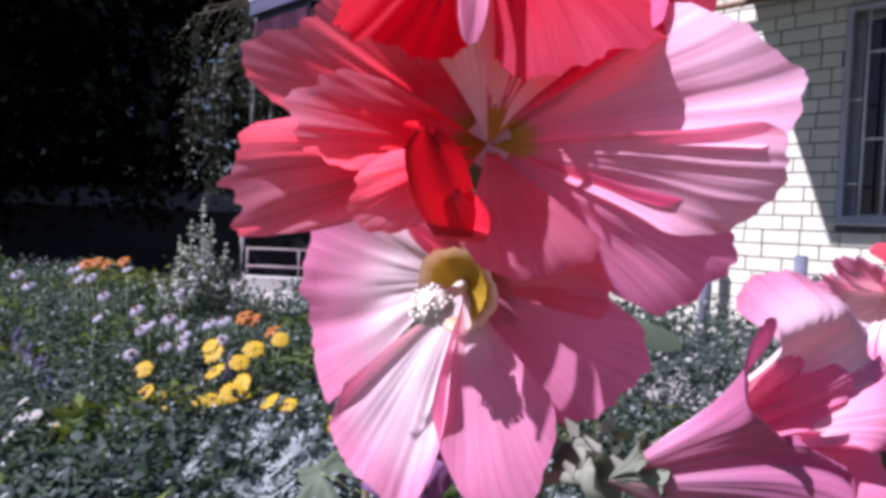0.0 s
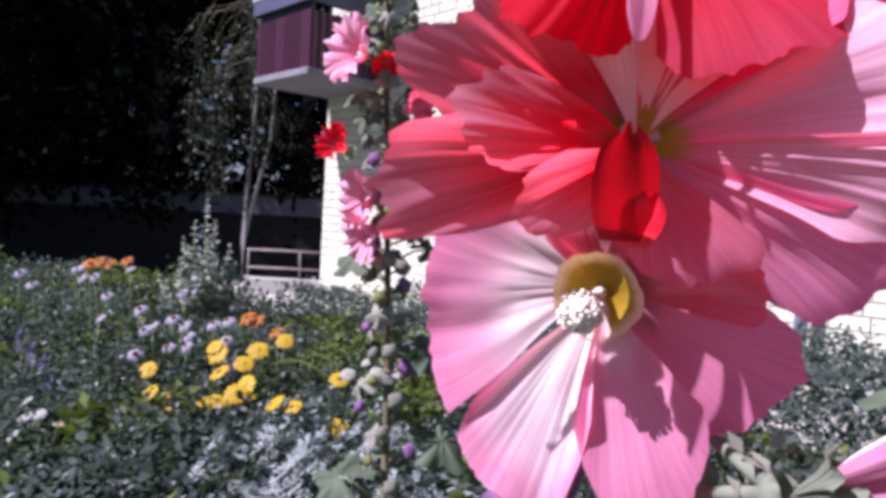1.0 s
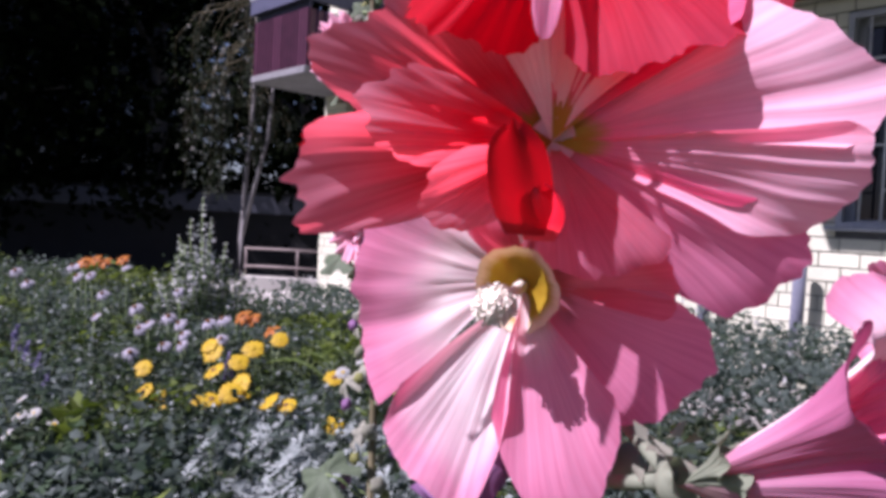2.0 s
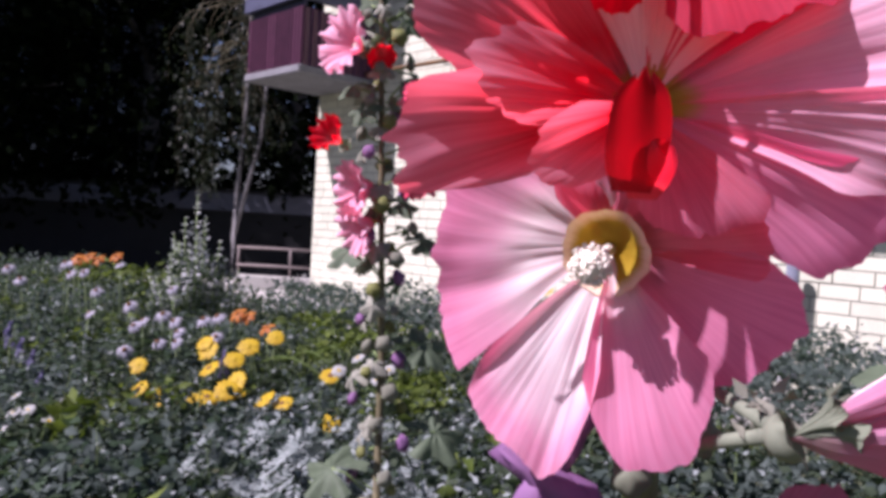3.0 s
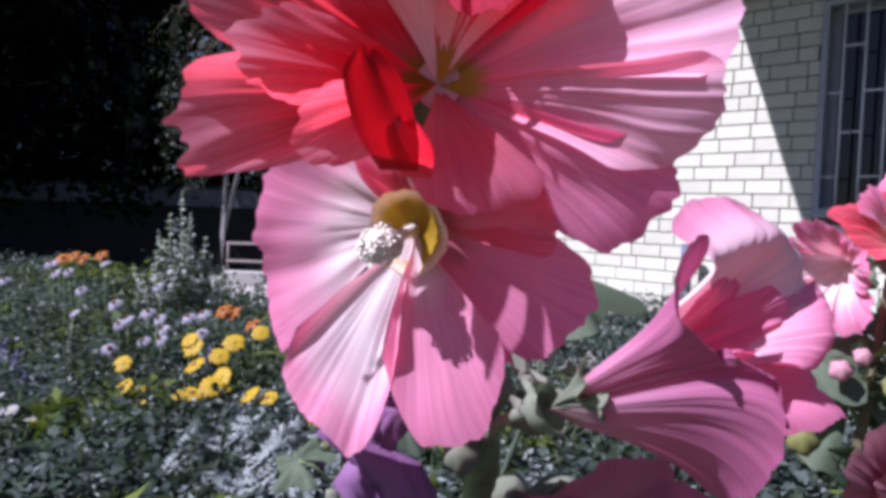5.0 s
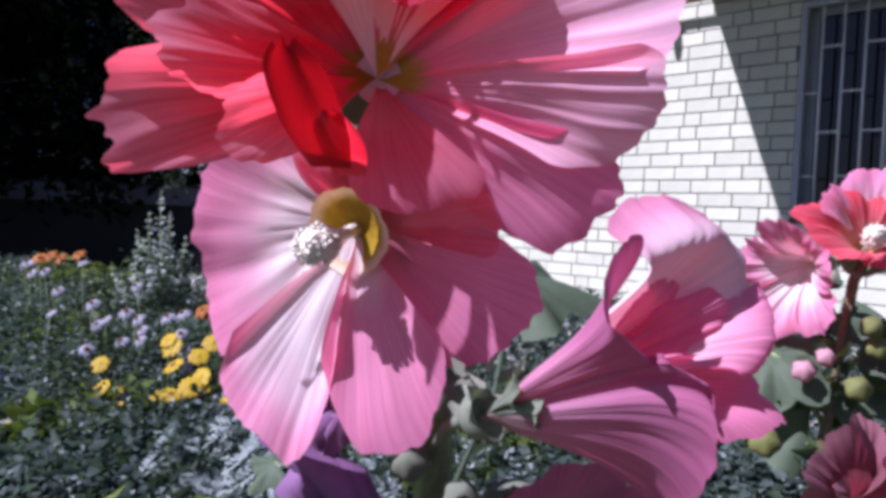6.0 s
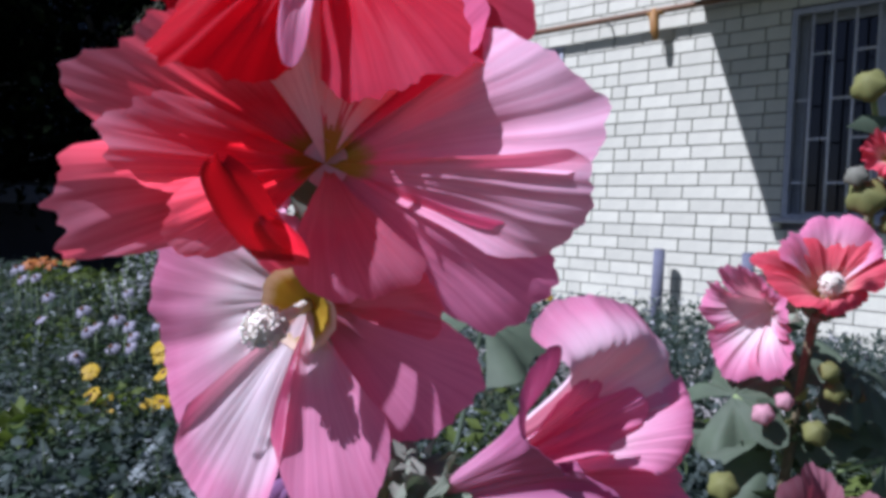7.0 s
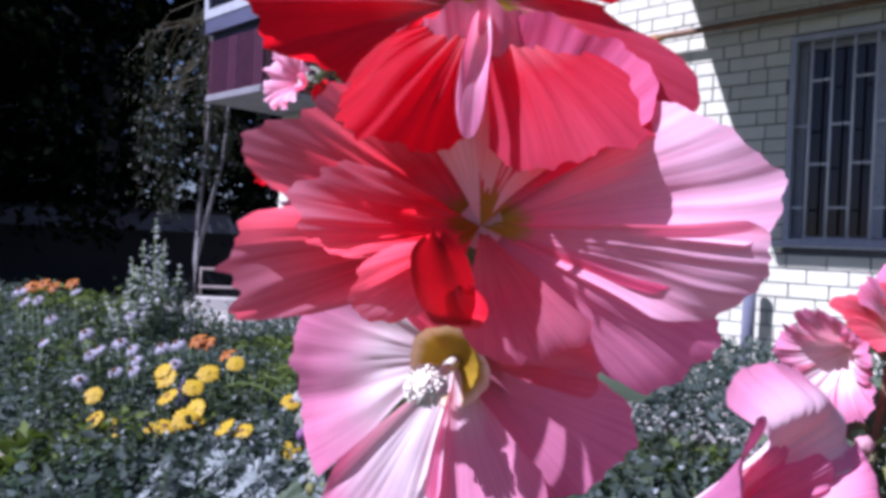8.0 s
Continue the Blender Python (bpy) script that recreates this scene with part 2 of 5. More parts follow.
BAR = surface("grey painted iron", (0.30, 0.31, 0.32), (0.48, 0.49, 0.50), 20.0, 0.5, 0.2, 0.001)
OCHRE = surface("ochre valve paint", (0.20, 0.09, 0.02), (0.40, 0.22, 0.04), 14.0, 0.6, 0.3, 0.002)
PIPE = surface("rusty yellow gas pipe", (0.07, 0.035, 0.015), (0.19, 0.095, 0.03), 6.0, 0.6, 0.3, 0.002)
POST = surface("blue-grey cement pipe", (0.08, 0.085, 0.115), (0.13, 0.138, 0.185), 6.0, 0.85, 0.3, 0.003)
RAILPAINT = surface("weathered pink-grey rail paint", (0.15, 0.12, 0.115), (0.26, 0.215, 0.205), 8.0, 0.6, 0.3, 0.002)
MAGENTA = surface("magenta profiled sheet", (0.05, 0.009, 0.03), (0.085, 0.018, 0.048), 1.5, 0.5, 0.1, 0.002)
NAVY = surface("dark blue board", (0.03, 0.035, 0.07), (0.06, 0.065, 0.12), 3.0, 0.6, 0.2, 0.002)
# Dark plaster colour puts the unlit rooms' gloom into the walls.
DARKROOM = surface("interior plaster coloured as unlit", (0.05, 0.05, 0.05), (0.09, 0.09, 0.09), 1.0, 0.9, 0.1, 0.003)
# Near-black walls: deep shade is put into the masonry colour.
FAR_WALL_SHADE = surface("far masonry with painted shade", (0.004, 0.005, 0.007), (0.009, 0.010, 0.013), 0.6, 0.95, 0.2, 0.01)
FAR_TRIM = surface("grey-blue weathered boards", (0.05, 0.056, 0.08), (0.085, 0.092, 0.12), 1.2, 0.85, 0.3, 0.006)
GLASS, _n, _l, _p = nodes_of("window glass")
_p.inputs["Base Color"].default_value = (0.008, 0.009, 0.014, 1)
_p.inputs["Roughness"].default_value = 0.06
_p.inputs["Specular IOR Level"].default_value = 0.3


# ---- mesh helpers ----
def link_mesh(name, bm, material, parent=None, label="", smooth=True):
    me = bpy.data.meshes.new(name)
    if smooth:
        for f in bm.faces:
            f.smooth = True
    bm.to_mesh(me)
    bm.free()
    me.materials.append(material)
    ob = new(name, me)
    ob.parent = parent
    if label:
        ob["label"] = label
    return ob


def part(name, bm, material, parent, label="", smooth=True):
    return link_mesh(name, bm, material, parent, label, smooth)


def thing(name, m, label, category, group="", kind=""):
    ob = new(name)
    ob.matrix_basis = m
    ob.empty_display_size = 0.05
    return tagged(ob, label, category, group, kind)


def box(bm, x0, x1, y0, y1, z0, z1, bevel=0.0):
    vs = [bm.verts.new((x, y, z)) for z in (z0, z1) for y in (y0, y1) for x in (x0, x1)]
    fs = [bm.faces.new([vs[i] for i in q]) for q in ((0, 2, 3, 1), (4, 5, 7, 6), (0, 1, 5, 4), (2, 6, 7, 3), (0, 4, 6, 2), (1, 3, 7, 5))]
    if bevel:
        es = {e for f in fs for e in f.edges}
        bmesh.ops.bevel(bm, geom=list(es), offset=bevel, segments=1, affect="EDGES")
    return bm


def boxes(*rows, bevel=0.0):
    bm = bmesh.new()
    for r in rows:
        box(bm, *r, bevel=bevel)
    return bm


def tube(bm, pts, radii, sides=8, cap=True):
    """A round, tapering tube along points."""
    rings = []
    for i, p in enumerate(pts):
        p = Vector(p)
        a = Vector(pts[max(i - 1, 0)])
        b = Vector(pts[min(i + 1, len(pts) - 1)])
        q = (b - a).to_track_quat("Z", "Y")
        r = radii[i] if isinstance(radii, (list, tuple)) else radii
        rings.append([bm.verts.new(p + q @ Vector((r * math.cos(k * math.tau / sides), r * math.sin(k * math.tau / sides), 0))) for k in range(sides)])
    for a, b in zip(rings, rings[1:]):
        for k in range(sides):
            bm.faces.new((a[k], a[(k + 1) % sides], b[(k + 1) % sides], b[k]))
    if cap:
        bm.faces.new(rings[0][::-1])
        bm.faces.new(rings[-1])
    return bm


def tubes(*rows, sides=8):
    bm = bmesh.new()
    for pts, radii in rows:
        tube(bm, pts, radii, sides)
    return bm


def facing(centre, axis, spin=0.0):
    """A pose with +Z along axis and +Y as near to up as can be."""
    z = Vector(axis).normalized()
    x = Vector((0, 0, 1)).cross(z)
    x = x.normalized() if x.length > 1e-4 else Vector((1, 0, 0))
    y = z.cross(x)
    m = Matrix((x, y, z)).transposed().to_4x4()
    return Matrix.Translation(centre) @ m @ Matrix.Rotation(radians(spin), 4, "Z")


def smooth01(t):
    t = min(max(t, 0.0), 1.0)
    return t * t * (3 - 2 * t)


def petal_mesh(m, angle, half, length, height, curl=0.0, ruffle=0.004, seed=0, flare=1.0, notch=0.05, layer=0.0, nu=26, nv=34, fold=0.0):
    """One fan-shaped petal round the flower's axis: a cone that opens, with a ruffled and notched rim."""
    rnd = random.Random(seed)
    ph = [rnd.uniform(0, 6.28) for _ in range(6)]
    bm = bmesh.new()
    uvl = bm.loops.layers.uv.new("uv")
    grid, tex = [], {}
    for i in range(nu + 1):
        u = i / nu
        row = []
        for j in range(nv + 1):
            v = 2 * j / nv - 1
            edge = 1 - 0.16 * abs(v) ** 3 - notch * math.exp(-(v / 0.16) ** 2) + 0.030 * math.sin(7 * v + ph[0]) + 0.016 * math.sin(17 * v + ph[1]) + 0.008 * math.sin(37 * v + ph[5])
            uu = u * (1 + (edge - 1) * smooth01(u * 1.4 - 0.3))
            ang = radians(angle) + radians(half) * v * (0.74 + 0.26 * smooth01(u * 1.5))
            r = length * (0.10 * smooth01(u * 6) + 0.90 * uu ** 1.12) * flare
            z = height * (1 - (1 - min(uu, 1.2)) ** 2.0) + curl * length * u ** 3
            wave = ruffle * u ** 2.0 * (math.sin(3.1 * v * math.pi + ph[2]) + 0.55 * math.sin(5.3 * v * math.pi + ph[3] + 1.5 * u))
            pleat = smooth01(u * 2.5) * (0.0022 * noise.noise(Vector((v * 5.0, u * 0.9, seed * 3.1))) + 0.0009 * noise.noise(Vector((v * 15.0, u * 1.4, seed * 1.7))))
            z += wave + pleat + 0.0016 * v * u + layer
            if fold:
                z += fold * u * u * v * v * length
            p = Vector((r * math.cos(ang), r * math.sin(ang), z))
            p += 0.0012 * u * noise.noise_vector(p * 55 + Vector((seed, 0, 0)))
            vert = bm.verts.new(m @ p)
            tex[vert] = (u, v)
            row.append(vert)
        grid.append(row)
    for i in range(nu):
        for j in range(nv):
            f = bm.faces.new((grid[i][j], grid[i + 1][j], grid[i + 1][j + 1], grid[i][j + 1]))
            for lp in f.loops:
                lp[uvl].uv = tex[lp.vert]
    return bm


def spread(values, t):
    """A smooth curve through evenly spaced values, t from 0 to 1."""
    x = t * (len(values) - 1)
    i = min(int(x), len(values) - 2)
    f = x - i
    p0, p1, p2, p3 = (values[min(max(i + k, 0), len(values) - 1)] for k in (-1, 0, 1, 2))
    return p1 + 0.5 * f * (p2 - p0 + f * (2 * p0 - 5 * p1 + 4 * p2 - p3 + f * (3 * (p1 - p2) + p3 - p0)))


def blade_mesh(m, span, rim, lift, ruffle=0.0015, frill=1.0, seed=0, layer=0.0, cup=1.9, pleat=1.0, roll=0.0, nu=30, nv=60):
    """One petal between two angles round the axis; rim and lift give its reach and its forward lean across its breadth."""
    rnd = random.Random(seed)
    ph = [rnd.uniform(0, 6.28) for _ in range(4)]
    bm = bmesh.new()
    uvl = bm.loops.layers.uv.new("uv")
    grid, tex = [], {}
    wide = abs(radians(span[1] - span[0]))
    for i in range(nu + 1):
        u = i / nu
        row = []
        for j in range(nv + 1):
            t = j / nv
            v = 2 * t - 1
            reach = spread(rim, t) * (1 + frill * (0.030 * noise.noise(Vector((wide * 4.0 * t, ph[0], seed))) + 0.045 * noise.noise(Vector((wide * 8.0 * t, ph[1], seed))) + 0.026 * noise.noise(Vector((wide * 19.0 * t, ph[2], seed))) + 0.010 * noise.noise(Vector((wide * 41.0 * t, ph[3], seed)))) - 0.10 * abs(v) ** 8)
            mid = radians((span[0] + span[1]) / 2)
            ang = mid + (radians(span[0] + (span[1] - span[0]) * t) - mid) * (0.86 + 0.14 * smooth01(u * 1.6))
            r = reach * (0.10 * smooth01(u * 6) + 0.90 * u ** 1.1)
            z = spread(lift, t) * (1 - (1 - u) ** cup)
            if roll:
                e = smooth01((u - 0.62) / 0.38)
                r, z = r * (1 + 0.28 * roll * e), z - 0.16 * roll * e * spread(lift, t)
            z += ruffle * u * u * (math.sin(wide * 5.0 * t + ph[2]) + 0.5 * math.sin(wide * 9.0 * t + ph[3] + u))
            z += smooth01(u * 2.5) * (0.0012 * noise.noise(Vector((wide * v * 2.2, u * 2.2, seed * 3.1))) + 0.00024 * pleat * noise.noise(Vector((wide * v * 8.0, u * 1.6, seed * 1.7))) + 0.00007 * noise.noise(Vector((wide * v * 30.0, u * 1.5, seed * 2.3))))
            p = Vector((r * math.cos(ang), r * math.sin(ang), z + layer + 0.0008 * v * u))
            p += 0.0010 * u * noise.noise_vector(p * 60 + Vector((seed, 0, 0)))
            vert = bm.verts.new(m @ p)
            tex[vert] = (u, v * wide * 0.7)
            row.append(vert)
        grid.append(row)
    for i in range(nu):
        for j in range(nv):
            f = bm.faces.new((grid[i][j], grid[i + 1][j], grid[i + 1][j + 1], grid[i][j + 1]))
            for lp in f.loops:
                lp[uvl].uv = tex[lp.vert]
    return bm


def calyx_mesh(m, radius, depth, seed=0):
    """Green cup with pointed sepals behind a bloom."""
    bm = bmesh.new()
    rings = []
    for k, (r, z) in enumerate(((0.25, -1.0), (0.7, -0.8), (0.95, -0.4), (1.0, 0.0))):
        rings.append([bm.verts.new(m @ Vector((radius * r * math.cos(a * math.tau / 20), radius * r * math.sin(a * math.tau / 20), depth * z))) for a in range(20)])
    for a, b in zip(rings, rings[1:]):
        for k in range(20):
            bm.faces.new((a[k], a[(k + 1) % 20], b[(k + 1) % 20], b[k]))
    for s in range(5):
        a = s * 4
        tip = m @ Vector((radius * 1.35 * math.cos((a + 2) * math.tau / 20), radius * 1.35 * math.sin((a + 2) * math.tau / 20), depth * -0.10))
        t = bm.verts.new(tip)
        for k in range(4):
            bm.faces.new((rings[-1][(a + k) % 20], rings[-1][(a + k + 1) % 20], t))
    bm.faces.new(rings[0][::-1])
    return bm


def column_mesh(m, length, radius, seed=0, count=260):
    """The stamen column: a thin stalk with a knobbly head of anthers."""
    rnd = random.Random(seed)
    bm = tube(bmesh.new(), [(0, 0, 0), (0, 0, length * 0.55), (0, 0, length - radius * 0.9), (0, 0, length - radius * 0.4), (0, 0, length + radius * 0.4), (0, 0, length + radius)], [radius * 0.35, radius * 0.30, radius * 0.4, radius * 0.82, radius * 0.82, radius * 0.35], 10)
    for _ in range(count):
        a, b = rnd.uniform(0, math.tau), rnd.uniform(-1, 1)
        c = Vector((math.cos(a) * math.sqrt(1 - b * b), math.sin(a) * math.sqrt(1 - b * b), b * 1.3)) * radius * rnd.uniform(0.75, 1.05) + Vector((0, 0, length))
        bmesh.ops.create_icosphere(bm, subdivisions=1, radius=radius * rnd.uniform(0.09, 0.15), matrix=Matrix.Translation(c))
    bm.transform(m)
    return bm


def bloom(parent, centre, axis, petals, material, scale=1.0, seed=0, column=0.017, calyx=0.009, spin=0.0, fine=1.0, throat=0.0, rise=0.26, cup_of=None):
    """A mallow bloom: its calyx, five or so petals and the stamen column."""
    m = facing(centre, axis, spin) @ Matrix.Scale(scale, 4)
    head = part("flower", calyx_mesh(m @ Matrix.Translation((0, 0, -0.001)), calyx, calyx * 1.1, seed), BUD_GREY, parent)
    for k, row in enumerate(petals):
        row = dict(row)
        mat = row.pop("material", material)
        kind = row.pop("kind", "petal")
        if "span" in row:
            part(kind, blade_mesh(m, seed=seed * 10 + k, **row), mat, head)
            continue
        row.setdefault("nu", int(26 * fine))
        row.setdefault("nv", int(34 * fine))
        row.setdefault("layer", 0.0006 * (k % 3))
        part("petal", petal_mesh(m, seed=seed * 10 + k, **row), mat, head)
    if throat:
        part("throat", throat_mesh(m @ Matrix.Translation((0, 0, 0.0010)), throat, throat * rise, seed), cup_of or THROAT, head, "pale throat" if cup_of else "olive-yellow throat")
    if column:
        part("stamen_column", column_mesh(m, column, 0.0042 if column > 0.012 else 0.0022, seed), CREAM, head, "cream stamen column")
    return head


def throat_mesh(m, radius, depth, seed=0):
    """The shallow cup at a bloom's heart, closed where the petal claws meet."""
    bm = bmesh.new()
    uvl = bm.loops.layers.uv.new("uv")
    n, rings, tex = 36, 9, {}
    grid = []
    for i in range(rings + 1):
        u = i / rings
        row = []
        for k in range(n):
            a = k * math.tau / n
            r = radius * u * (1 + 0.03 * u * math.cos(5 * a + seed) + 0.02 * math.sin(13 * a))
            vert = bm.verts.new(m @ Vector((r * math.cos(a), r * math.sin(a), depth * (u ** 1.6 + 0.03 * u * math.sin(20 * a)))))
            tex[vert] = (0.15 + 0.83 * u, 3 * math.cos(a))
            row.append(vert)
        grid.append(row)
    for a, b in zip(grid, grid[1:]):
        for k in range(n):
            f = bm.faces.new((a[k], b[k], b[(k + 1) % n], a[(k + 1) % n]))
            for lp in f.loops:
                lp[uvl].uv = tex[lp.vert]
    return bm


def tongue_mesh(points, widths, keel, seed=0):
    """An inner petal that stands upright, folded along its middle, tapering to a point."""
    bm = bmesh.new()
    uvl = bm.loops.layers.uv.new("uv")
    nu, nv, tex, grid = 22, 14, {}, []
    for i in range(nu + 1):
        u = i / nu
        c = Vector([spread([q[k] for q in points], u) for k in range(3)])
        w = spread(widths, u)
        row = []
        for j in range(nv + 1):
            v = 2 * j / nv - 1
            out = keel * w * (1 - abs(v) ** 1.3) + 0.0008 * u * math.sin(4 * v + 5 * u + seed)
            vert = bm.verts.new(c + Vector((w * v, -out, 0.0010 * math.sin(5 * v + seed) * u)))
            tex[vert] = (0.3 + 0.7 * u, v)
            row.append(vert)
        grid.append(row)
    for i in range(nu):
        for j in range(nv):
            f = bm.faces.new((grid[i][j], grid[i][j + 1], grid[i + 1][j + 1], grid[i + 1][j]))
            for lp in f.loops:
                lp[uvl].uv = tex[lp.vert]
    return bm


def lobed_leaf(m, size, lobes=5, seed=0, sag=0.25):
    """A rounded, lobed mallow leaf with a folded midrib and wavy rim."""
    rnd = random.Random(seed)
    bm = bmesh.new()
    n, rings = 40, 6
    c = bm.verts.new(m @ Vector((0, 0, 0)))
    prev = None
    for k in range(1, rings + 1):
        t = k / rings
        ring = []
        for i in range(n + 1):
            a = -2.75 + 5.5 * i / n
            r = size * t * (0.82 + 0.18 * math.cos(lobes * a) + 0.03 * math.sin(23 * a + seed))
            z = -sag * size * t * t + 0.06 * size * t * math.sin(lobes * a * 2 + seed) + 0.02 * size * math.sin(9 * a + 3 * t)
            ring.append(bm.verts.new(m @ Vector((r * math.cos(a), r * math.sin(a), z))))
        for i in range(n):
            if prev:
                bm.faces.new((prev[i], ring[i], ring[i + 1], prev[i + 1]))
            else:
                bm.faces.new((c, ring[i], ring[i + 1]))
        prev = ring
    return bm


def bud_mesh(m, r, h, seed=0):
    """A closed bud or seed pod in its sepals."""
    bm = bmesh.new()
    rings = []
    for k in range(8):
        t = k / 7
        rr = r * (math.sin(math.pi * (0.12 + 0.83 * t)) ** 0.8)
        rings.append([bm.verts.new(m @ Vector((rr * (1 + 0.12 * math.cos(5 * a * math.tau / 15 + t)) * math.cos(a * math.tau / 15), rr * (1 + 0.12 * math.cos(5 * a * math.tau / 15 + t)) * math.sin(a * math.tau / 15), h * t))) for a in range(15)])
    for a, b in zip(rings, rings[1:]):
        for k in range(15):
            bm.faces.new((a[k], a[(k + 1) % 15], b[(k + 1) % 15], b[k]))
    bm.faces.new(rings[0][::-1])
    bm.faces.new(rings[-1])
    return bm


def leaf_cloud(name, places, sizes, material, tilt=0.7, seed=0, long=1.9, parent=None, ups=None):
    """Many small creased leaves, each of two bent quads, as one mesh."""
    rng = np.random.default_rng(seed)
    p = np.asarray(places, float)
    n = len(p)
    s = np.asarray(sizes, float)[:, None]
    a = rng.uniform(0, 2 * np.pi, n)
    d = np.stack([np.cos(a), np.sin(a), rng.normal(0, tilt, n)], 1) if ups is None else np.asarray(ups, float) + rng.normal(0, 0.25, (n, 3))
    d /= np.linalg.norm(d, axis=1)[:, None]
    side = np.cross(d, rng.normal(0, 1, (n, 3)))
    side /= np.linalg.norm(side, axis=1)[:, None] + 1e-9
    up = np.cross(side, d)
    L, Wd = s * long, s * 0.55
    v = np.stack([p, p + d * L * 0.45 + side * Wd + up * s * 0.18, p + d * L * 0.5 - up * s * 0.08, p + d * L * 0.45 - side * Wd + up * s * 0.18, p + d * L - up * s * 0.25], 1).reshape(-1, 3)
    base = np.arange(n)[:, None] * 5
    f = np.concatenate([base + [0, 1, 2], base + [1, 4, 2], base + [0, 2, 3], base + [2, 4, 3]], 0)
    me = bpy.data.meshes.new(name)
    me.from_pydata(v.tolist(), [], f.tolist())
    me.materials.append(material)
    me.polygons.foreach_set("use_smooth", [True] * len(me.polygons))
    ob = new(name, me)
    ob.parent = parent
    return ob


# ---- ground and far setting ----
gb = bmesh.new()
bmesh.ops.create_grid(gb, x_segments=60, y_segments=60, size=60.0)
for v in gb.verts:
    v.co.z = 0.03 * noise.noise(v.co * 0.4) - 0.03
gb.verts.ensure_lookup_table()
ring_in = [(-60, -60), (60, -60), (60, 60), (-60, 60)]
outer = [gb.verts.new((x * 30, y * 30, -0.05)) for x, y in ring_in]
inner = [gb.verts.new((x, y, -0.05)) for x, y in ring_in]
for k in range(4):
    gb.faces.new((outer[k], outer[(k + 1) % 4], inner[(k + 1) % 4], inner[k]))
tagged(link_mesh("ground", gb, SOIL), "dark garden soil with thin turf", "ground", kind="structure")

# House frame of reference: x along the front to the right, y into the wall, z up.
HOUSE = Matrix(((0.72297, 0.69088, 0, 1.7103), (-0.69088, 0.72297, 0, 5.4378), (0, 0, 1, 0), (0, 0, 0, 1)))
LEFT, RIGHT, TOP, THICK = -5.18, 5.2, 6.0, 0.38
WIN = [(0.75, 2.25, 1.12, 2.49), (-2.52, -1.06, 1.12, 2.49)]
FACE = 0.014


def house_piece(name, bm, material, label, category, smooth=False):
    ob = link_mesh(name, bm, material, None, "", smooth)
    ob.matrix_basis = HOUSE
    return tagged(ob, label, category, kind="structure")


xs = [LEFT, WIN[1][0], WIN[1][1], WIN[0][0], WIN[0][1], RIGHT]
wall_front = house_piece("wall_front", boxes(
    (xs[0], xs[1], FACE, THICK, -0.1, TOP), (xs[2], xs[3], FACE, THICK, -0.1, TOP), (xs[4], xs[5], FACE, THICK, -0.1, TOP),
    (xs[1], xs[2], FACE, THICK, -0.1, 1.12), (xs[1], xs[2], FACE, THICK, 2.49, TOP),
    (xs[3], xs[4], FACE, THICK, -0.1, 1.12), (xs[3], xs[4], FACE, THICK, 2.49, TOP)), MORTAR, "white brick house front with grey joints, partly in shade", "wall")
house_piece("wall_gable", boxes((LEFT, LEFT + 0.3, THICK, 8.0, -0.1, TOP)), CONCRETE, "pale side wall of the brick house", "wall")
house_piece("wall_side", boxes((RIGHT - 0.3, RIGHT, THICK, 8.0, -0.1, TOP)), CONCRETE, "pale far side wall of the house", "wall")
house_piece("wall_back", boxes((LEFT, RIGHT, 8.0, 8.3, -0.1, TOP)), CONCRETE, "plain back wall of the house", "wall")
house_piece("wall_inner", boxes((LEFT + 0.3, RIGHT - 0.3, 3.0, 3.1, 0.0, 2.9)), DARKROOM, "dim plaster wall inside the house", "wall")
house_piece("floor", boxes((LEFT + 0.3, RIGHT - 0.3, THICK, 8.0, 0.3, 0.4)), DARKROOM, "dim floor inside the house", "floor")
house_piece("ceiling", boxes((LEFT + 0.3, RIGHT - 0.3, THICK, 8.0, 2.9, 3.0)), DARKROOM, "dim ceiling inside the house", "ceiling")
house_piece("roof", boxes((LEFT - 0.3, RIGHT + 0.3, -0.3, 8.5, TOP, TOP + 0.25)), SLAB, "flat grey roof slab", "roof")


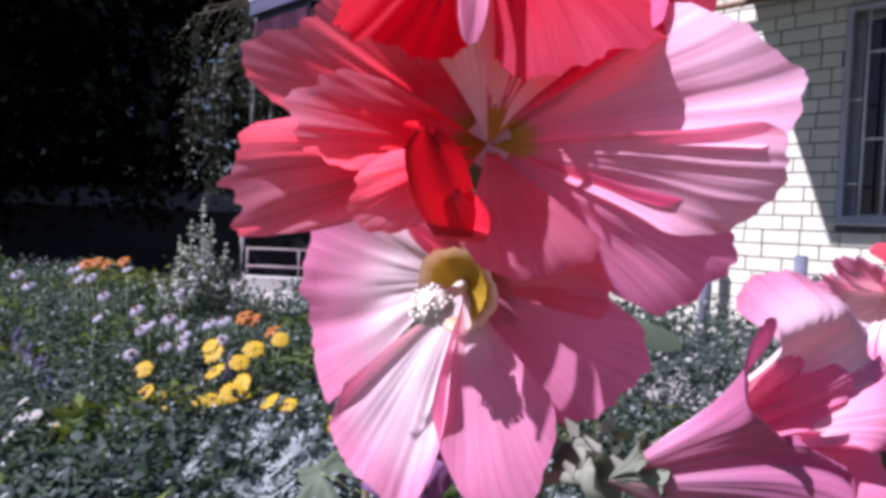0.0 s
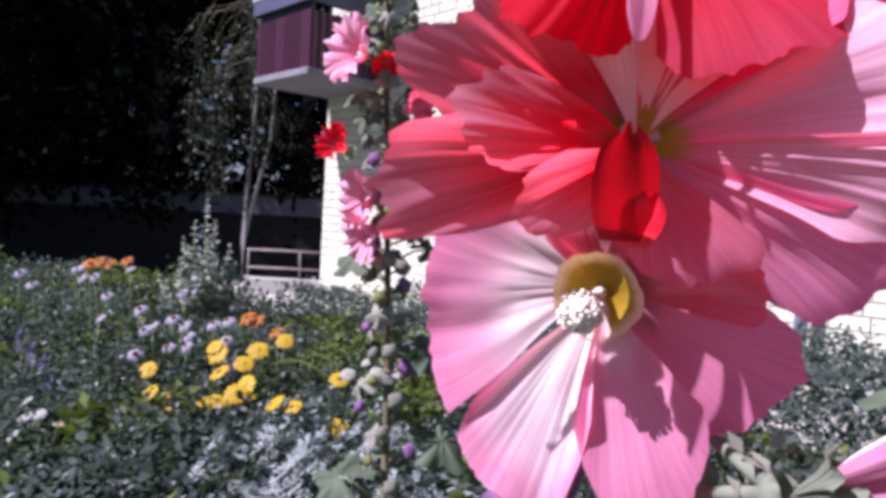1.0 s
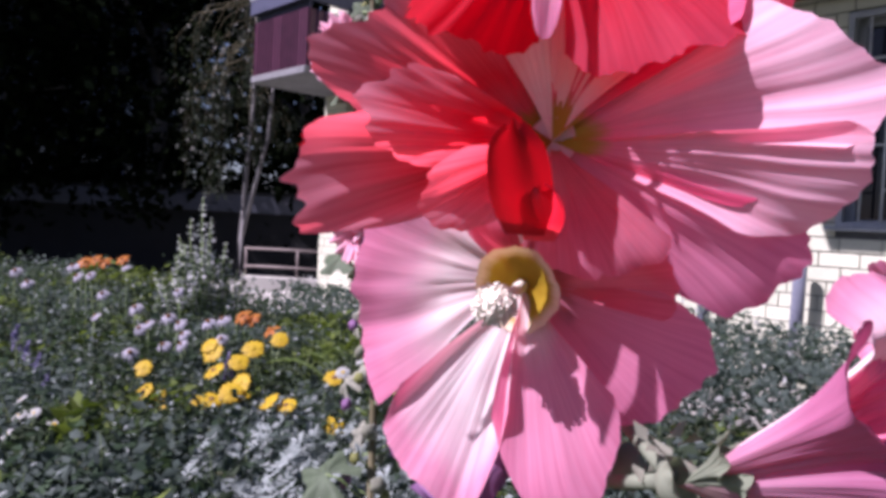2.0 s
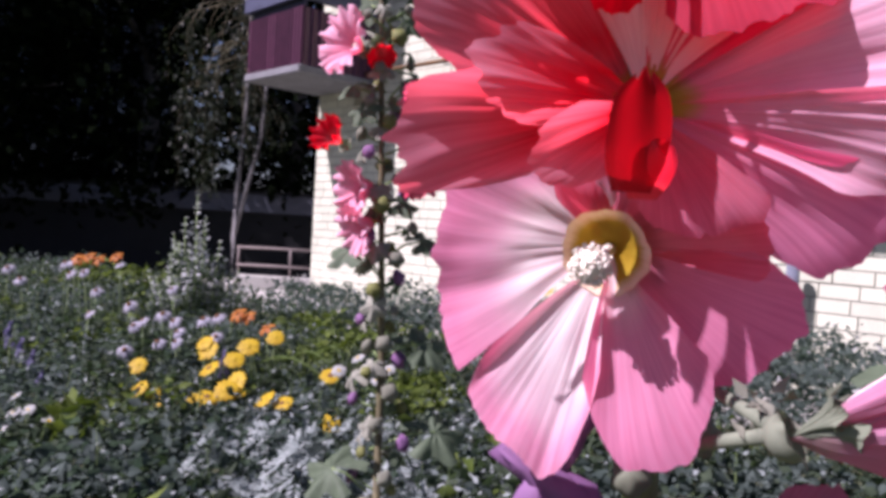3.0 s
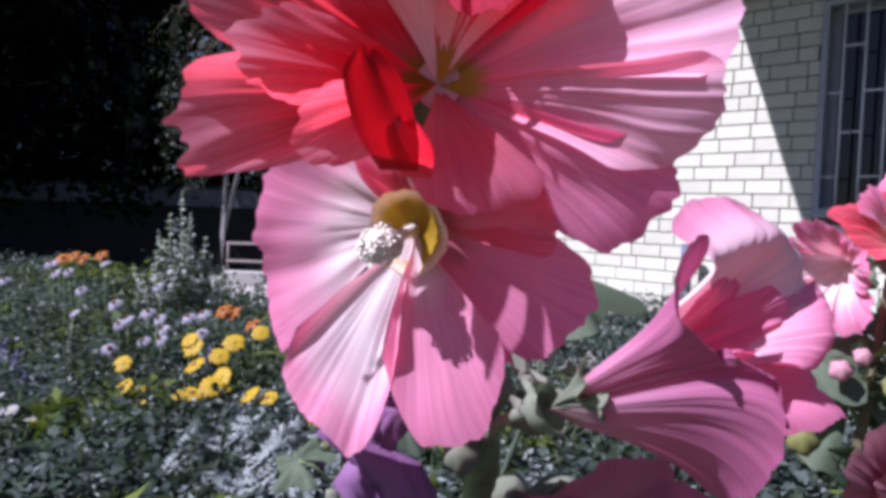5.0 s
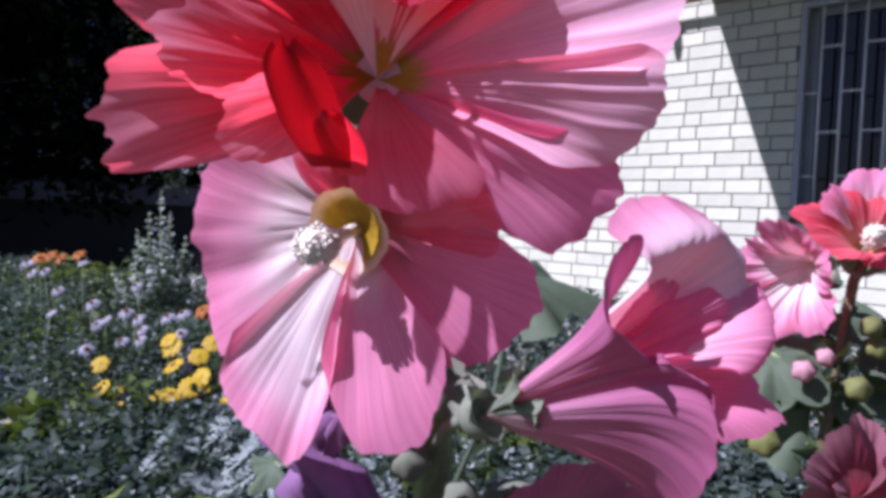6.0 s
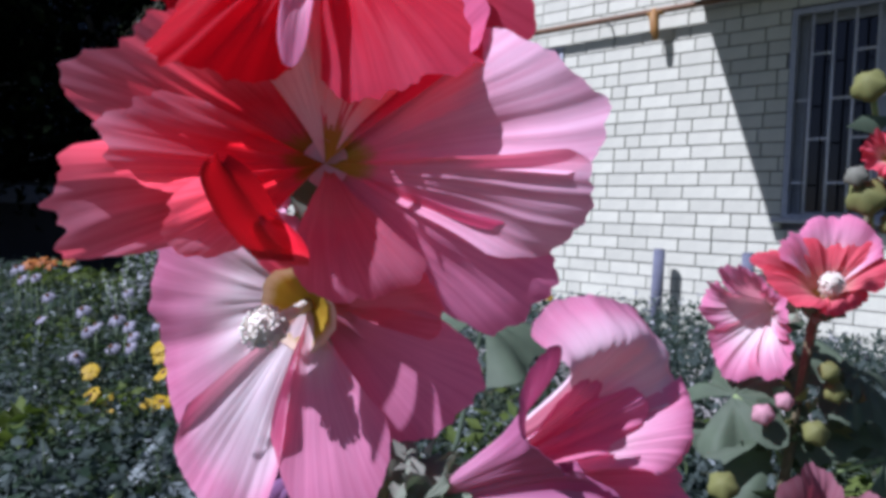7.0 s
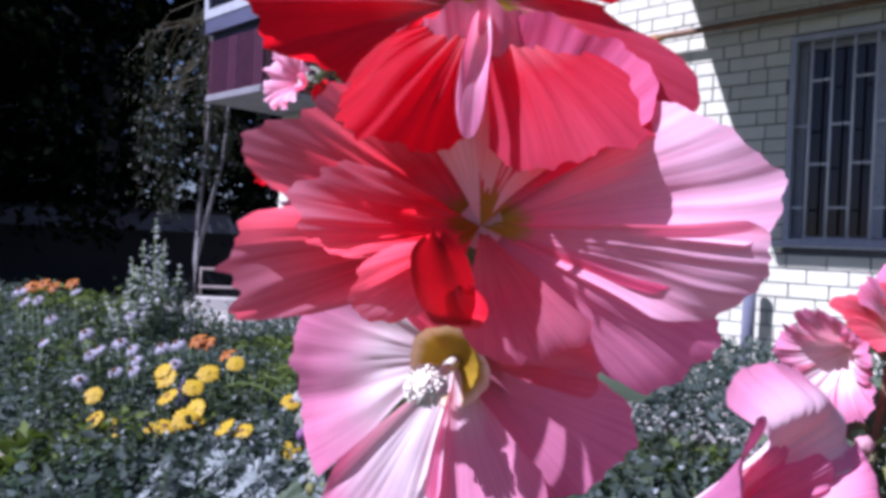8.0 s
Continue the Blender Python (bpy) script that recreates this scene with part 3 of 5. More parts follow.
def window(name, x0, x1, z0, z1, mullions):
    w = thing(name, HOUSE, "white wooden window behind a grey iron grille", "window", kind="structure")
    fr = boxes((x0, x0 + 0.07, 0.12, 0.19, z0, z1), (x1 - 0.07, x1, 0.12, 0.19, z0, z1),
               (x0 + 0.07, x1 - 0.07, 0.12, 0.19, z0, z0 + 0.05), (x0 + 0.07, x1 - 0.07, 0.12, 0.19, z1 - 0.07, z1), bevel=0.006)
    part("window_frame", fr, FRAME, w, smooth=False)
    edges = [x0 + 0.07] + [e for c in mullions for e in (c - 0.035, c + 0.035)] + [x1 - 0.07]
    for c in mullions:
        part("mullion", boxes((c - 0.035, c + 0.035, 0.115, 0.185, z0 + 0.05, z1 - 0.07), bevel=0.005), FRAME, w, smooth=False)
    for a, b in zip(edges[::2], edges[1::2]):
        part("pane", boxes((a, b, 0.155, 0.16, z0 + 0.05, z1 - 0.07)), GLASS, w, smooth=False)
    part("window_sill", boxes((x0 - 0.05, x1 + 0.05, -0.07, 0.12, z0 - 0.030, z0 - 0.002), bevel=0.006), FRAME, w, smooth=False)
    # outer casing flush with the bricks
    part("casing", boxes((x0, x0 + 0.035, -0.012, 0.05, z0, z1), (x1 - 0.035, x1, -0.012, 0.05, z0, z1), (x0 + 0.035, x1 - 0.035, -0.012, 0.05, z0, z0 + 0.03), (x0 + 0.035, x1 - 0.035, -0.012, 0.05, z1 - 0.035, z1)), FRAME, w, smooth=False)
    bars = [x0 + 0.125 + 0.128 * k for k in range(int((x1 - x0 - 0.17) / 0.128) + 1)]
    for x in bars:
        part("grille_bar", tube(bmesh.new(), [(x, 0.02, z0 + 0.03), (x, 0.02, z1 - 0.03)], 0.0085, 6), GRILLE, w)
    stops = [x0 + 0.035] + bars + [x1 - 0.035]
    for k, (a, b) in enumerate(zip(stops, stops[1:])):
        for z in ((z0 + 0.235, z0 + 0.775) if k % 2 == 0 else (z0 + 0.52, z0 + 1.07)):
            part("grille_crossbar", tube(bmesh.new(), [(a, 0.02, z), (b, 0.02, z)], 0.0075, 6), GRILLE, w)
    return w


window("window_1", *WIN[0], [1.275, 1.78])
window("window_2", *WIN[1], [-2.02, -1.55])

# Balcony over the far corner, with a magenta sheet front
bal = thing("balcony", HOUSE, "glazed balcony with magenta profiled sheet and white frame", "balcony")
bx0, bx1, by = -5.22, -4.10, -1.0
part("slab", boxes((bx0, bx1, by, FACE, 2.48, 2.56), bevel=0.01), SLAB, bal, "grey concrete slab", smooth=False)
sheet = bmesh.new()
n = 70
def profile(t):
    return 0.012 * (1 if math.sin(t * 62) > 0.25 else -1)
path = [(bx0 + 0.02 + (bx1 - bx0 - 0.04) * k / n, by + 0.03 + profile(k / n * 1.72)) for k in range(n + 1)]
path += [(bx1 - 0.02 + profile(k / 40), by + 0.03 + (0.96) * k / 40) for k in range(1, 41)]
lo = [sheet.verts.new((x, y, 2.56)) for x, y in path]
hi = [sheet.verts.new((x, y, 3.16)) for x, y in path]
for k in range(len(path) - 1):
    sheet.faces.new((lo[k], lo[k + 1], hi[k + 1], hi[k]))
part("profiled_sheet", sheet, MAGENTA, bal, "magenta profiled steel sheet", smooth=False)
part("side_sheet", boxes((bx0 + 0.005, bx0 + 0.018, by + 0.03, FACE, 2.56, 3.16)), MAGENTA, bal, smooth=False)
part("back_board", boxes((bx0 + 0.03, bx1 - 0.05, by + 0.06, by + 0.09, 2.56, 3.45)), NAVY, bal, smooth=False)
part("top_board", boxes((bx0 - 0.01, bx1 + 0.01, by - 0.03, by + 0.05, 3.24, 3.40), (bx1 - 0.05, bx1 + 0.02, by + 0.05, FACE, 3.24, 3.40)), NAVY, bal, "dark blue board", smooth=False)
part("window_frame", boxes((bx0 - 0.02, bx1 + 0.02, by - 0.04, by + 0.04, 3.40, 3.50), (bx0 - 0.02, bx0 + 0.06, by - 0.04, by + 0.04, 3.50, 4.9), (bx1 - 0.06, bx1 + 0.02, by - 0.04, by + 0.04, 3.50, 4.9), (-4.60, -4.52, by - 0.04, by + 0.04, 3.50, 4.9)), FRAME, bal, "white glazing frame", smooth=False)
part("pane", boxes((bx0 + 0.06, bx1 - 0.06, by - 0.005, by + 0.0, 3.50, 4.9)), GLASS, bal, smooth=False)
part("roof", boxes((bx0 - 0.05, bx1 + 0.05, by - 0.08, FACE, 4.9, 5.0)), SLAB, bal, smooth=False)

bal2 = thing("balcony", HOUSE, "plain grey balcony that shades the house front", "balcony")
part("slab", boxes((0.0, 4.2, -1.61, FACE, 2.95, 3.09), bevel=0.01), SLAB, bal2, smooth=False)
part("parapet", boxes((0.0, 4.2, -1.61, -1.55, 3.09, 4.0), (0.0, 0.06, -1.55, FACE, 3.09, 4.0), (4.14, 4.2, -1.55, FACE, 3.09, 4.0)), SLAB, bal2, smooth=False)

# Gas pipe along the front, with a valve and brackets
gp = thing("gas_pipe", HOUSE, "rusty yellow gas pipe on brackets along the brick wall", "pipe")
part("pipe", tubes(([(-5.1, -0.12, 2.615), (-2.0, -0.12, 2.612), (0.05, -0.12, 2.61), (4.9, -0.12, 2.605)], 0.024)), PIPE, gp)
part("valve", tubes(([(-0.19, -0.12, 2.63), (-0.185, -0.13, 2.56), (-0.175, -0.135, 2.48), (-0.17, -0.13, 2.40)], [0.020, 0.036, 0.034, 0.022]), ([(-0.24, -0.12, 2.60), (-0.12, -0.12, 2.60)], 0.024)), OCHRE, gp, "ochre pipe valve")
for x in (-4.4, -2.9, -0.62, 1.0):
    part("bracket", tubes(([(x, -0.12, 2.60), (x, 0.02, 2.60)], 0.008)), BAR, gp)

# Cement pipe stubs beside the wall
for k, (x, y, h) in enumerate(((0.60, -0.14, 0.87), (-0.04, -0.15, 0.86))):
    p = thing("pipe_post", HOUSE @ Matrix.Translation((x, y, 0)), "blue-grey cement pipe stub standing by the wall", "post", "pipe stubs by the wall")
    bm = tube(bmesh.new(), [(0, 0, -0.1), (0, 0, h * 0.5), (0.004, 0, h)], [0.042, 0.042, 0.041], 16)
    tube(bm, [(0.004, 0, h), (0.004, 0, h + 0.012)], [0.041, 0.030], 16)
    part("shaft", bm, POST, p)

# Pavement and railing beyond the flower bed
pav = link_mesh("pavement", boxes((-7.4, LEFT, -1.15, 1.2, -0.08, 0.035), (LEFT, 4.0, -1.15, 0.0, -0.08, 0.035), bevel=0.01), CONCRETE, smooth=False)
pav.matrix_basis = HOUSE
tagged(pav, "sunlit pale concrete path round the house foot", "pavement", kind="structure")
rail = thing("railing", Matrix.Translation((-2.0, 9.45, 0)), "low concrete kerb wall with a weathered pipe railing", "railing")
part("base_wall", boxes((-1.12, 0.05, -0.1, 0.1, -0.05, 0.20), bevel=0.012), CONCRETE, rail, "dusty concrete kerb wall", smooth=False)
for z in (0.325, 0.555):
    part("rail", tubes(([(-1.1, 0, z), (-0.5, 0, z + 0.004), (0.05, 0, z)], 0.015)), RAILPAINT, rail)
for x in (-1.08, -0.40, 0.02):
    part("post", tubes(([(x, 0, 0.18), (x, 0, 0.565)], 0.014)), RAILPAINT, rail)

# Shed and tall house behind, their shade put into the dark wall colour
shed = thing("shed", Matrix.Translation((-6.0, 12.0, 0)), "low shed coloured dark as shade, grey-blue board along its roof edge", "shed")
part("wall", boxes((-9.0, 4.0, 0.0, 0.5, -0.1, 1.02)), FAR_WALL_SHADE, shed, smooth=False)
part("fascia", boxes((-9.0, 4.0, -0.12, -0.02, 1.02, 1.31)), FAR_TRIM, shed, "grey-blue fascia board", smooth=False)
part("roof", boxes((-9.0, 4.0, -0.14, 0.55, 1.32, 1.37)), FAR_WALL_SHADE, shed, smooth=False)
# Near end lies out of view; it was added to shade the trees.
apt = thing("apartment_building", Matrix.Translation((-14.0, 8.0, 0)), "tall apartment building coloured dark as shade, behind trees", "building")
part("wall", boxes((-9.0, 0.0, 0.0, 26.0, -0.1, 20.0)), FAR_WALL_SHADE, apt, smooth=False)
for r in range(6):
    for c in range(8):
        y, z = 1.2 + c * 3.1, 1.4 + r * 3.0
        wdw = part("window", boxes((0.004, 0.05, y, y + 1.5, z, z + 1.5)), FAR_TRIM, apt, smooth=False)
        part("pane", boxes((0.052, 0.06, y + 0.1, y + 0.70, z + 0.1, z + 1.4), (0.052, 0.06, y + 0.80, y + 1.4, z + 0.1, z + 1.4)), GLASS, wdw, smooth=False)


# ---- trees ----
def dark_tree(x, y, height, spread, seed, low=1.0):
    rng = np.random.default_rng(seed)
    t = thing("tree", Matrix.Translation((x, y, 0)), "large dense tree with near-black leaves coloured as deep shade", "tree", "dark trees behind the bed")
    bm = tube(bmesh.new(), [(0, 0, -0.1), (0.1, 0, height * 0.3), (0.0, 0.1, height * 0.8)], [0.22, 0.17, 0.05], 10)
    for k in range(7):
        a = k * 2.4
        z = height * (0.25 + 0.08 * k)
        tube(bm, [(0.05, 0, z), (spread * 0.4 * math.cos(a), spread * 0.4 * math.sin(a), z + 0.7), (spread * 0.75 * math.cos(a), spread * 0.75 * math.sin(a), z + 0.8)], [0.09, 0.05, 0.02], 6)
    part("trunk", bm, BARK, t)
    pts, sz = [], []
    for k in range(230):
        a, h = rng.uniform(0, 6.28), rng.uniform(low, height)
        f = math.sqrt(max(0.05, 1 - ((h - height * 0.45) / (height * 0.62)) ** 2))
        r = spread * f * math.sqrt(rng.uniform(0.25, 1.0))
        c = np.array([r * math.cos(a), r * math.sin(a), h])
        m = 42
        pts.append(c + rng.normal(0, 0.32, (m, 3)))
        sz.append(rng.uniform(0.07, 0.16, m))
    leaf_cloud("crown", np.concatenate(pts), np.concatenate(sz), TREE_LEAF_SHADE, 0.8, seed, 1.6, t)


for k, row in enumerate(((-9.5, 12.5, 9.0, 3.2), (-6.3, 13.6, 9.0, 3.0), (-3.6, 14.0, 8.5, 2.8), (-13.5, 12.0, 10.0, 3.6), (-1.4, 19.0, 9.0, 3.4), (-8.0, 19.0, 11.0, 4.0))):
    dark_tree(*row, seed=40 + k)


def birch(x, y, seed):
    rng = np.random.default_rng(seed)
    t = thing("birch_tree", Matrix.Translation((x, y, 0)), "slender birch with drooping leafy twigs", "tree")
    part("trunk", tubes(([(0.02, 0, -0.1), (0.0, 0, 0.6), (0.03, 0, 1.4), (0.1, 0, 2.6), (0.05, 0.1, 4.6)], [0.040, 0.036, 0.032, 0.028, 0.015])), BARK, t)
    part("trunk", tubes(([(0.0, 0, 0.62), (0.17, 0, 1.4), (0.33, 0, 2.1), (0.42, 0.1, 4.2)], [0.03, 0.027, 0.024, 0.012])), BARK, t)
    twigs, pts, sz, ups = bmesh.new(), [], [], []
    for k in range(46):
        x0, z0 = rng.uniform(-0.95, 0.25), rng.uniform(2.6, 4.3)
        if k > 36:
            x0, z0 = rng.uniform(0.1, 0.75), rng.uniform(2.2, 2.7)
        y0 = rng.uniform(-0.5, 0.5)
        ln = rng.uniform(0.7, 1.5) if k < 37 else rng.uniform(0.2, 0.5)
        if k < 5:
            x0, z0, ln = rng.normal(-0.42, 0.07), 3.0, rng.uniform(1.4, 1.9)
        tube(twigs, [(0.05, 0, z0 + 0.5), (x0 * 0.7, y0, z0 + 0.25), (x0, y0, z0 - 0.1), (x0 + rng.normal(0, 0.05), y0, z0 - ln)], [0.006, 0.004, 0.003, 0.0015], 4)
        m = int(46 * ln)
        q = rng.uniform(0, 1, m) ** 0.8
        pts.append(np.stack([x0 + rng.normal(0, 0.085, m), y0 + rng.normal(0, 0.08, m), z0 + 0.1 - q * ln], 1))
        sz.append(rng.uniform(0.026, 0.052, m))
        ups.append(np.tile([0, 0, -1.0], (m, 1)) + rng.normal(0, 0.4, (m, 3)))
    part("twig", twigs, STEM_DARK, t)
    leaf_cloud("crown", np.concatenate(pts), np.concatenate(sz), BIRCH_LEAF, 0.8, seed, 1.7, t, np.concatenate(ups))


birch(-3.47, 10.4, 5)


# ---- the near hollyhock ----
def stem_piece(pts, radii, parent, name="stem", material=STEM):
    return part(name, tubes((pts, radii)), material, parent)


def fan(angle, half=44, length=0.056, height=0.020, **more):
    return dict(angle=angle, half=half, length=length, height=height, **more)


near = thing("hollyhock", Matrix.Translation((0, 0, 0)), "tall hollyhock with large ruffled pink-red blooms on one stem", "hollyhock", "hollyhocks")
stem_piece([(-0.004, 0.205, -0.02), (-0.007, 0.200, 0.5), (-0.010, 0.196, 0.86), (-0.012, 0.198, 0.96), (-0.014, 0.200, 1.05), (-0.018, 0.200, 1.20)], [0.010, 0.009, 0.0055, 0.0050, 0.0045, 0.003], near)
def blade(span, rim, lift, **more):
    return dict(span=span, rim=rim, lift=lift if isinstance(lift, (list, tuple)) else [lift] * 3, **more)


# upper open bloom
upper = bloom(near, (-0.0255, 0.159, 1.0115), (0.0, -1.0, -0.10), [
    blade((54, 1), [0.036, 0.0425, 0.048, 0.055, 0.0525], [0.004, 0.014, 0.025, 0.030, 0.030], cup=1.05, material=BLUSH_LIT),
    blade((6, -24), [0.052, 0.0530, 0.0530, 0.0490, 0.042], [0.030, 0.029, 0.026, 0.021, 0.017], layer=0.0008, cup=1.25, material=BLUSH_LIT),
    blade((-14, -52), [0.046, 0.0515, 0.0505, 0.0480, 0.036], [0.019, 0.018, 0.015, 0.012, 0.010], layer=-0.0004, cup=1.8, material=ROSE_SHADED),
    blade((124, 44), [0.043, 0.046, 0.046, 0.044, 0.042], [0.007, 0.005, 0.004, 0.006, 0.010], layer=0.0014, pleat=3.0, material=PALE),
    blade((178, 116), [0.040, 0.050, 0.0425, 0.039, 0.040], [0.013, 0.014, 0.012, 0.008, 0.004], ruffle=0.005, frill=2.4, pleat=4.0, material=PINK_BACKLIT),
    blade((213, 171), [0.033, 0.0495, 0.050, 0.046, 0.039], [0.016, 0.014, 0.013, 0.013, 0.013], ruffle=0.005, frill=2.4, pleat=4.0, layer=0.0012, material=PINK_BACKLIT),
    blade((196, 150), [0.026, 0.034, 0.037, 0.034, 0.026], [0.016, 0.019, 0.020, 0.018, 0.013], ruffle=0.004, frill=2.2, pleat=4.0, layer=0.0032, material=PINK_BACKLIT),
    blade((235, 188), [0.019, 0.0260, 0.028, 0.026, 0.020], 0.024, layer=0.003, frill=1.5, material=PINK_BACKLIT),
    blade((322, 258), [0.031, 0.029, 0.027, 0.025, 0.021], 0.020, layer=-0.001, material=PINK_RED_SHADE),
    # overlay petal, added to hold the top bloom's shadow in its colour
    blade((98, 37), [0.044, 0.046, 0.045, 0.045, 0.044], [0.004, 0.004, 0.007, 0.011, 0.0165], layer=0.0020, cup=1.05, pleat=1.6, material=PINK_SHADED),
], PINK, seed=3, column=0.0, calyx=0.011, throat=0.0050, cup_of=HEART)
part("petal", tongue_mesh([(-0.0312, 0.138, 0.9915), (-0.0322, 0.132, 0.9955), (-0.0332, 0.125, 1.0000), (-0.0345, 0.118, 1.0055), (-0.0352, 0.114, 1.0085)],
                          [0.0036, 0.0050, 0.0054, 0.0044, 0.0014], 0.30, 2), CRIMSON, upper, "dark crimson inner petal")
part("petal", tongue_mesh([(-0.0282, 0.142, 0.9905), (-0.0286, 0.136, 0.9935), (-0.0292, 0.130, 0.9965), (-0.0300, 0.126, 0.9990), (-0.0304, 0.124, 1.0005)],
                          [0.0028, 0.0040, 0.0042, 0.0033, 0.0012], 0.15, 5), CHERRY_SHADE, upper)
# lower open bloom
bloom(near, (-0.0290, 0.1655, 0.9805), (-0.40, -0.88, -0.22), [
    blade((222, 80), [0.050, 0.041, 0.038, 0.027, 0.021], [0.011, 0.007, 0.004, 0.004, 0.004], pleat=2.5),
    blade((275, 221), [0.026, 0.047, 0.044, 0.044, 0.034], [0.016, 0.020, 0.021, 0.020, 0.017], layer=0.0010, pleat=0.3, ruffle=0.0008, cup=1.15, material=ROSE_SUNLIT),
    blade((320, 266), [0.033, 0.040, 0.046, 0.043, 0.027], [0.010, 0.013, 0.017, 0.019, 0.017], layer=0.0004, pleat=0.3, ruffle=0.0008, cup=1.4, material=ROSE_HALF_SHADED),
    blade((363, 306), [0.033, 0.040, 0.0420, 0.040, 0.035], [0.004, 0.000, -0.002, 0.000, 0.006], layer=-0.0003, cup=1.5, pleat=0.5, material=ROSE_SHADED),
    blade((62, -8), [0.024, 0.028, 0.031, 0.034, 0.034], [0.005, 0.005, 0.005, 0.004, 0.003], layer=-0.0010, material=PINK_RED_SHADE),
    blade((135, 55), [0.018, 0.020, 0.020, 0.020, 0.020], 0.007, layer=-0.0014, material=PINK_RED_SHADE),
], ROSE, seed=7, column=0.0165, calyx=0.011, throat=0.0098, rise=0.42)
# top bloom, its lower petals hanging before the upper bloom
bloom(near, (-0.0263, 0.1565, 1.0605), (-0.05, -0.97, 0.20), [
    blade((223, 178), [0.032, 0.037, 0.046, 0.049, 0.042], 0.009, ruffle=0.0060, frill=2.0, pleat=5.0),
    blade((264, 214), [0.036, 0.038, 0.043, 0.040, 0.033], 0.010, layer=0.0012, ruffle=0.0060, frill=2.0, pleat=5.0),
    blade((354, 272), [0.026, 0.044, 0.046, 0.041, 0.038], 0.008, ruffle=0.004, frill=1.8, pleat=3.0, material=CHERRY_SHADE),
    blade((190, 108), [0.042, 0.044, 0.044, 0.044, 0.042], 0.008),
    blade((112, 40), [0.040, 0.038, 0.035, 0.032, 0.028], 0.008, layer=0.0008),
    blade((44, -10), [0.028, 0.029, 0.029, 0.028, 0.027], 0.008),
    # pale strip petal paints the sunlit curled edge of the red bloom
    blade((274, 256), [0.018, 0.030, 0.034, 0.030, 0.018], 0.0105, layer=0.0012, material=ROSE),
], RED, seed=11, column=0.0, calyx=0.010, scale=1.055)
# side bloom, seen along its trumpet
bloom(near, (-0.0008, 0.1297, 0.9504), (0.74, -0.42, 0.50), [
    blade((98, -10), [0.018, 0.0200, 0.0230, 0.0290, 0.028], [0.049, 0.056, 0.060, 0.061, 0.058], pleat=0.3, ruffle=0.0008, roll=1.1, material=ROSE_SUNLIT),
    blade((4, -66), [0.026, 0.020, 0.018, 0.017, 0.014], [0.055, 0.054, 0.052, 0.049, 0.045], frill=1.6, pleat=0.4, ruffle=0.001, material=ROSE),
    blade((40, -50), [0.008, 0.012, 0.013, 0.012, 0.008], [0.040, 0.046, 0.047, 0.044, 0.038], ruffle=0.003, frill=2.0, material=ROSE_SHADED),
    blade((80, 10), [0.006, 0.010, 0.012, 0.010, 0.007], [0.034, 0.040, 0.042, 0.040, 0.036], ruffle=0.002, frill=2.0, material=ROSE),
    blade((205, 112), [0.012, 0.016, 0.020, 0.0205, 0.0195], [0.038, 0.0375, 0.038, 0.040, 0.043], frill=0.8, pleat=0.2, ruffle=0.0008),
    blade((258, 198), [0.020, 0.019, 0.0155, 0.0145, 0.0115], [0.042, 0.0435, 0.0445, 0.041, 0.038], frill=1.2, pleat=0.2, ruffle=0.0008),
    blade((300, 222), [0.033, 0.031, 0.0275, 0.023, 0.019], [0.018, 0.027, 0.036, 0.042, 0.044], layer=-0.003, pleat=0.3, ruffle=0.001),
    blade((-12, -92), [0.023, 0.026, 0.027, 0.025, 0.020], [0.047, 0.048, 0.047, 0.044, 0.040], layer=-0.0015, ruffle=0.003, frill=2.0, pleat=0.6, material=ROSE_SHADED),
] + [blade((a + 40, a - 40), [0.004, 0.0062, 0.007, 0.0062, 0.004], 0.0115, layer=-0.0015, kind="sepal", material=BUD_GREY) for a in (20, 92, 164, 236, 308)], MAUVE_SHADED, seed=17, column=0.0, calyx=0.0055, scale=0.846)
# low bloom under the side bloom
bloom(near, (0.012, 0.200, 0.903), (0.35, -0.80, -0.45),
      [blade((a + 44, a - 44), [0.028, 0.034, 0.036, 0.034, 0.028], [0.012, 0.014, 0.015, 0.014, 0.012], layer=0.0005 * (k % 3), pleat=0.5) for k, a in enumerate((90, 160, 230, 300, 18))], MAUVE_SHADED, seed=23)
for c, a in (((-0.0255, 0.166, 1.0115), 0.99), ((-0.027, 0.172, 0.9805), 0.96), ((-0.024, 0.1635, 1.059), 1.03), ((-0.004, 0.133, 0.949), 0.92), ((0.008, 0.203, 0.902), 0.88)):
    stem_piece([(-0.012, 0.197, a), ((c[0] - 0.012) / 2, (c[1] + 0.197) / 2 + 0.003, (a + c[2]) / 2 + 0.002), c], 0.0015, near, "flower_stalk", BUD_GREY)
for k, (c, r) in enumerate((((-0.003, 0.190, 0.950), 0.005), ((-0.010, 0.188, 0.938), 0.006), ((-0.001, 0.192, 0.932), 0.006), ((-0.016, 0.188, 0.921), 0.005), ((-0.004, 0.188, 0.912), 0.005))):
    part("bud", bud_mesh(facing(c, (0.2 * (k % 3 - 1), -0.8, 0.4)), r, r * 1.7, k), BUD_GREY, near, "downy grey-green bud")
brng = np.random.default_rng(44)
for k in range(9):
    spot = brng.normal(0, 1, 3) * [0.0025, 0.003, 0.0040] + [-0.0035, 0.141, 0.9520]
    leaf_cloud("bract", [spot], [brng.uniform(0.002, 0.004)], PALE_BUD, 0.8, 44 + k, 2.0, near)
stem_piece([(-0.010, 0.192, 0.948), (-0.006, 0.172, 0.951), (-0.003, 0.134, 0.950)], [0.0013, 0.0013, 0.0016], near, "flower_stalk", BUD_GREY)
wilt = bmesh.new()
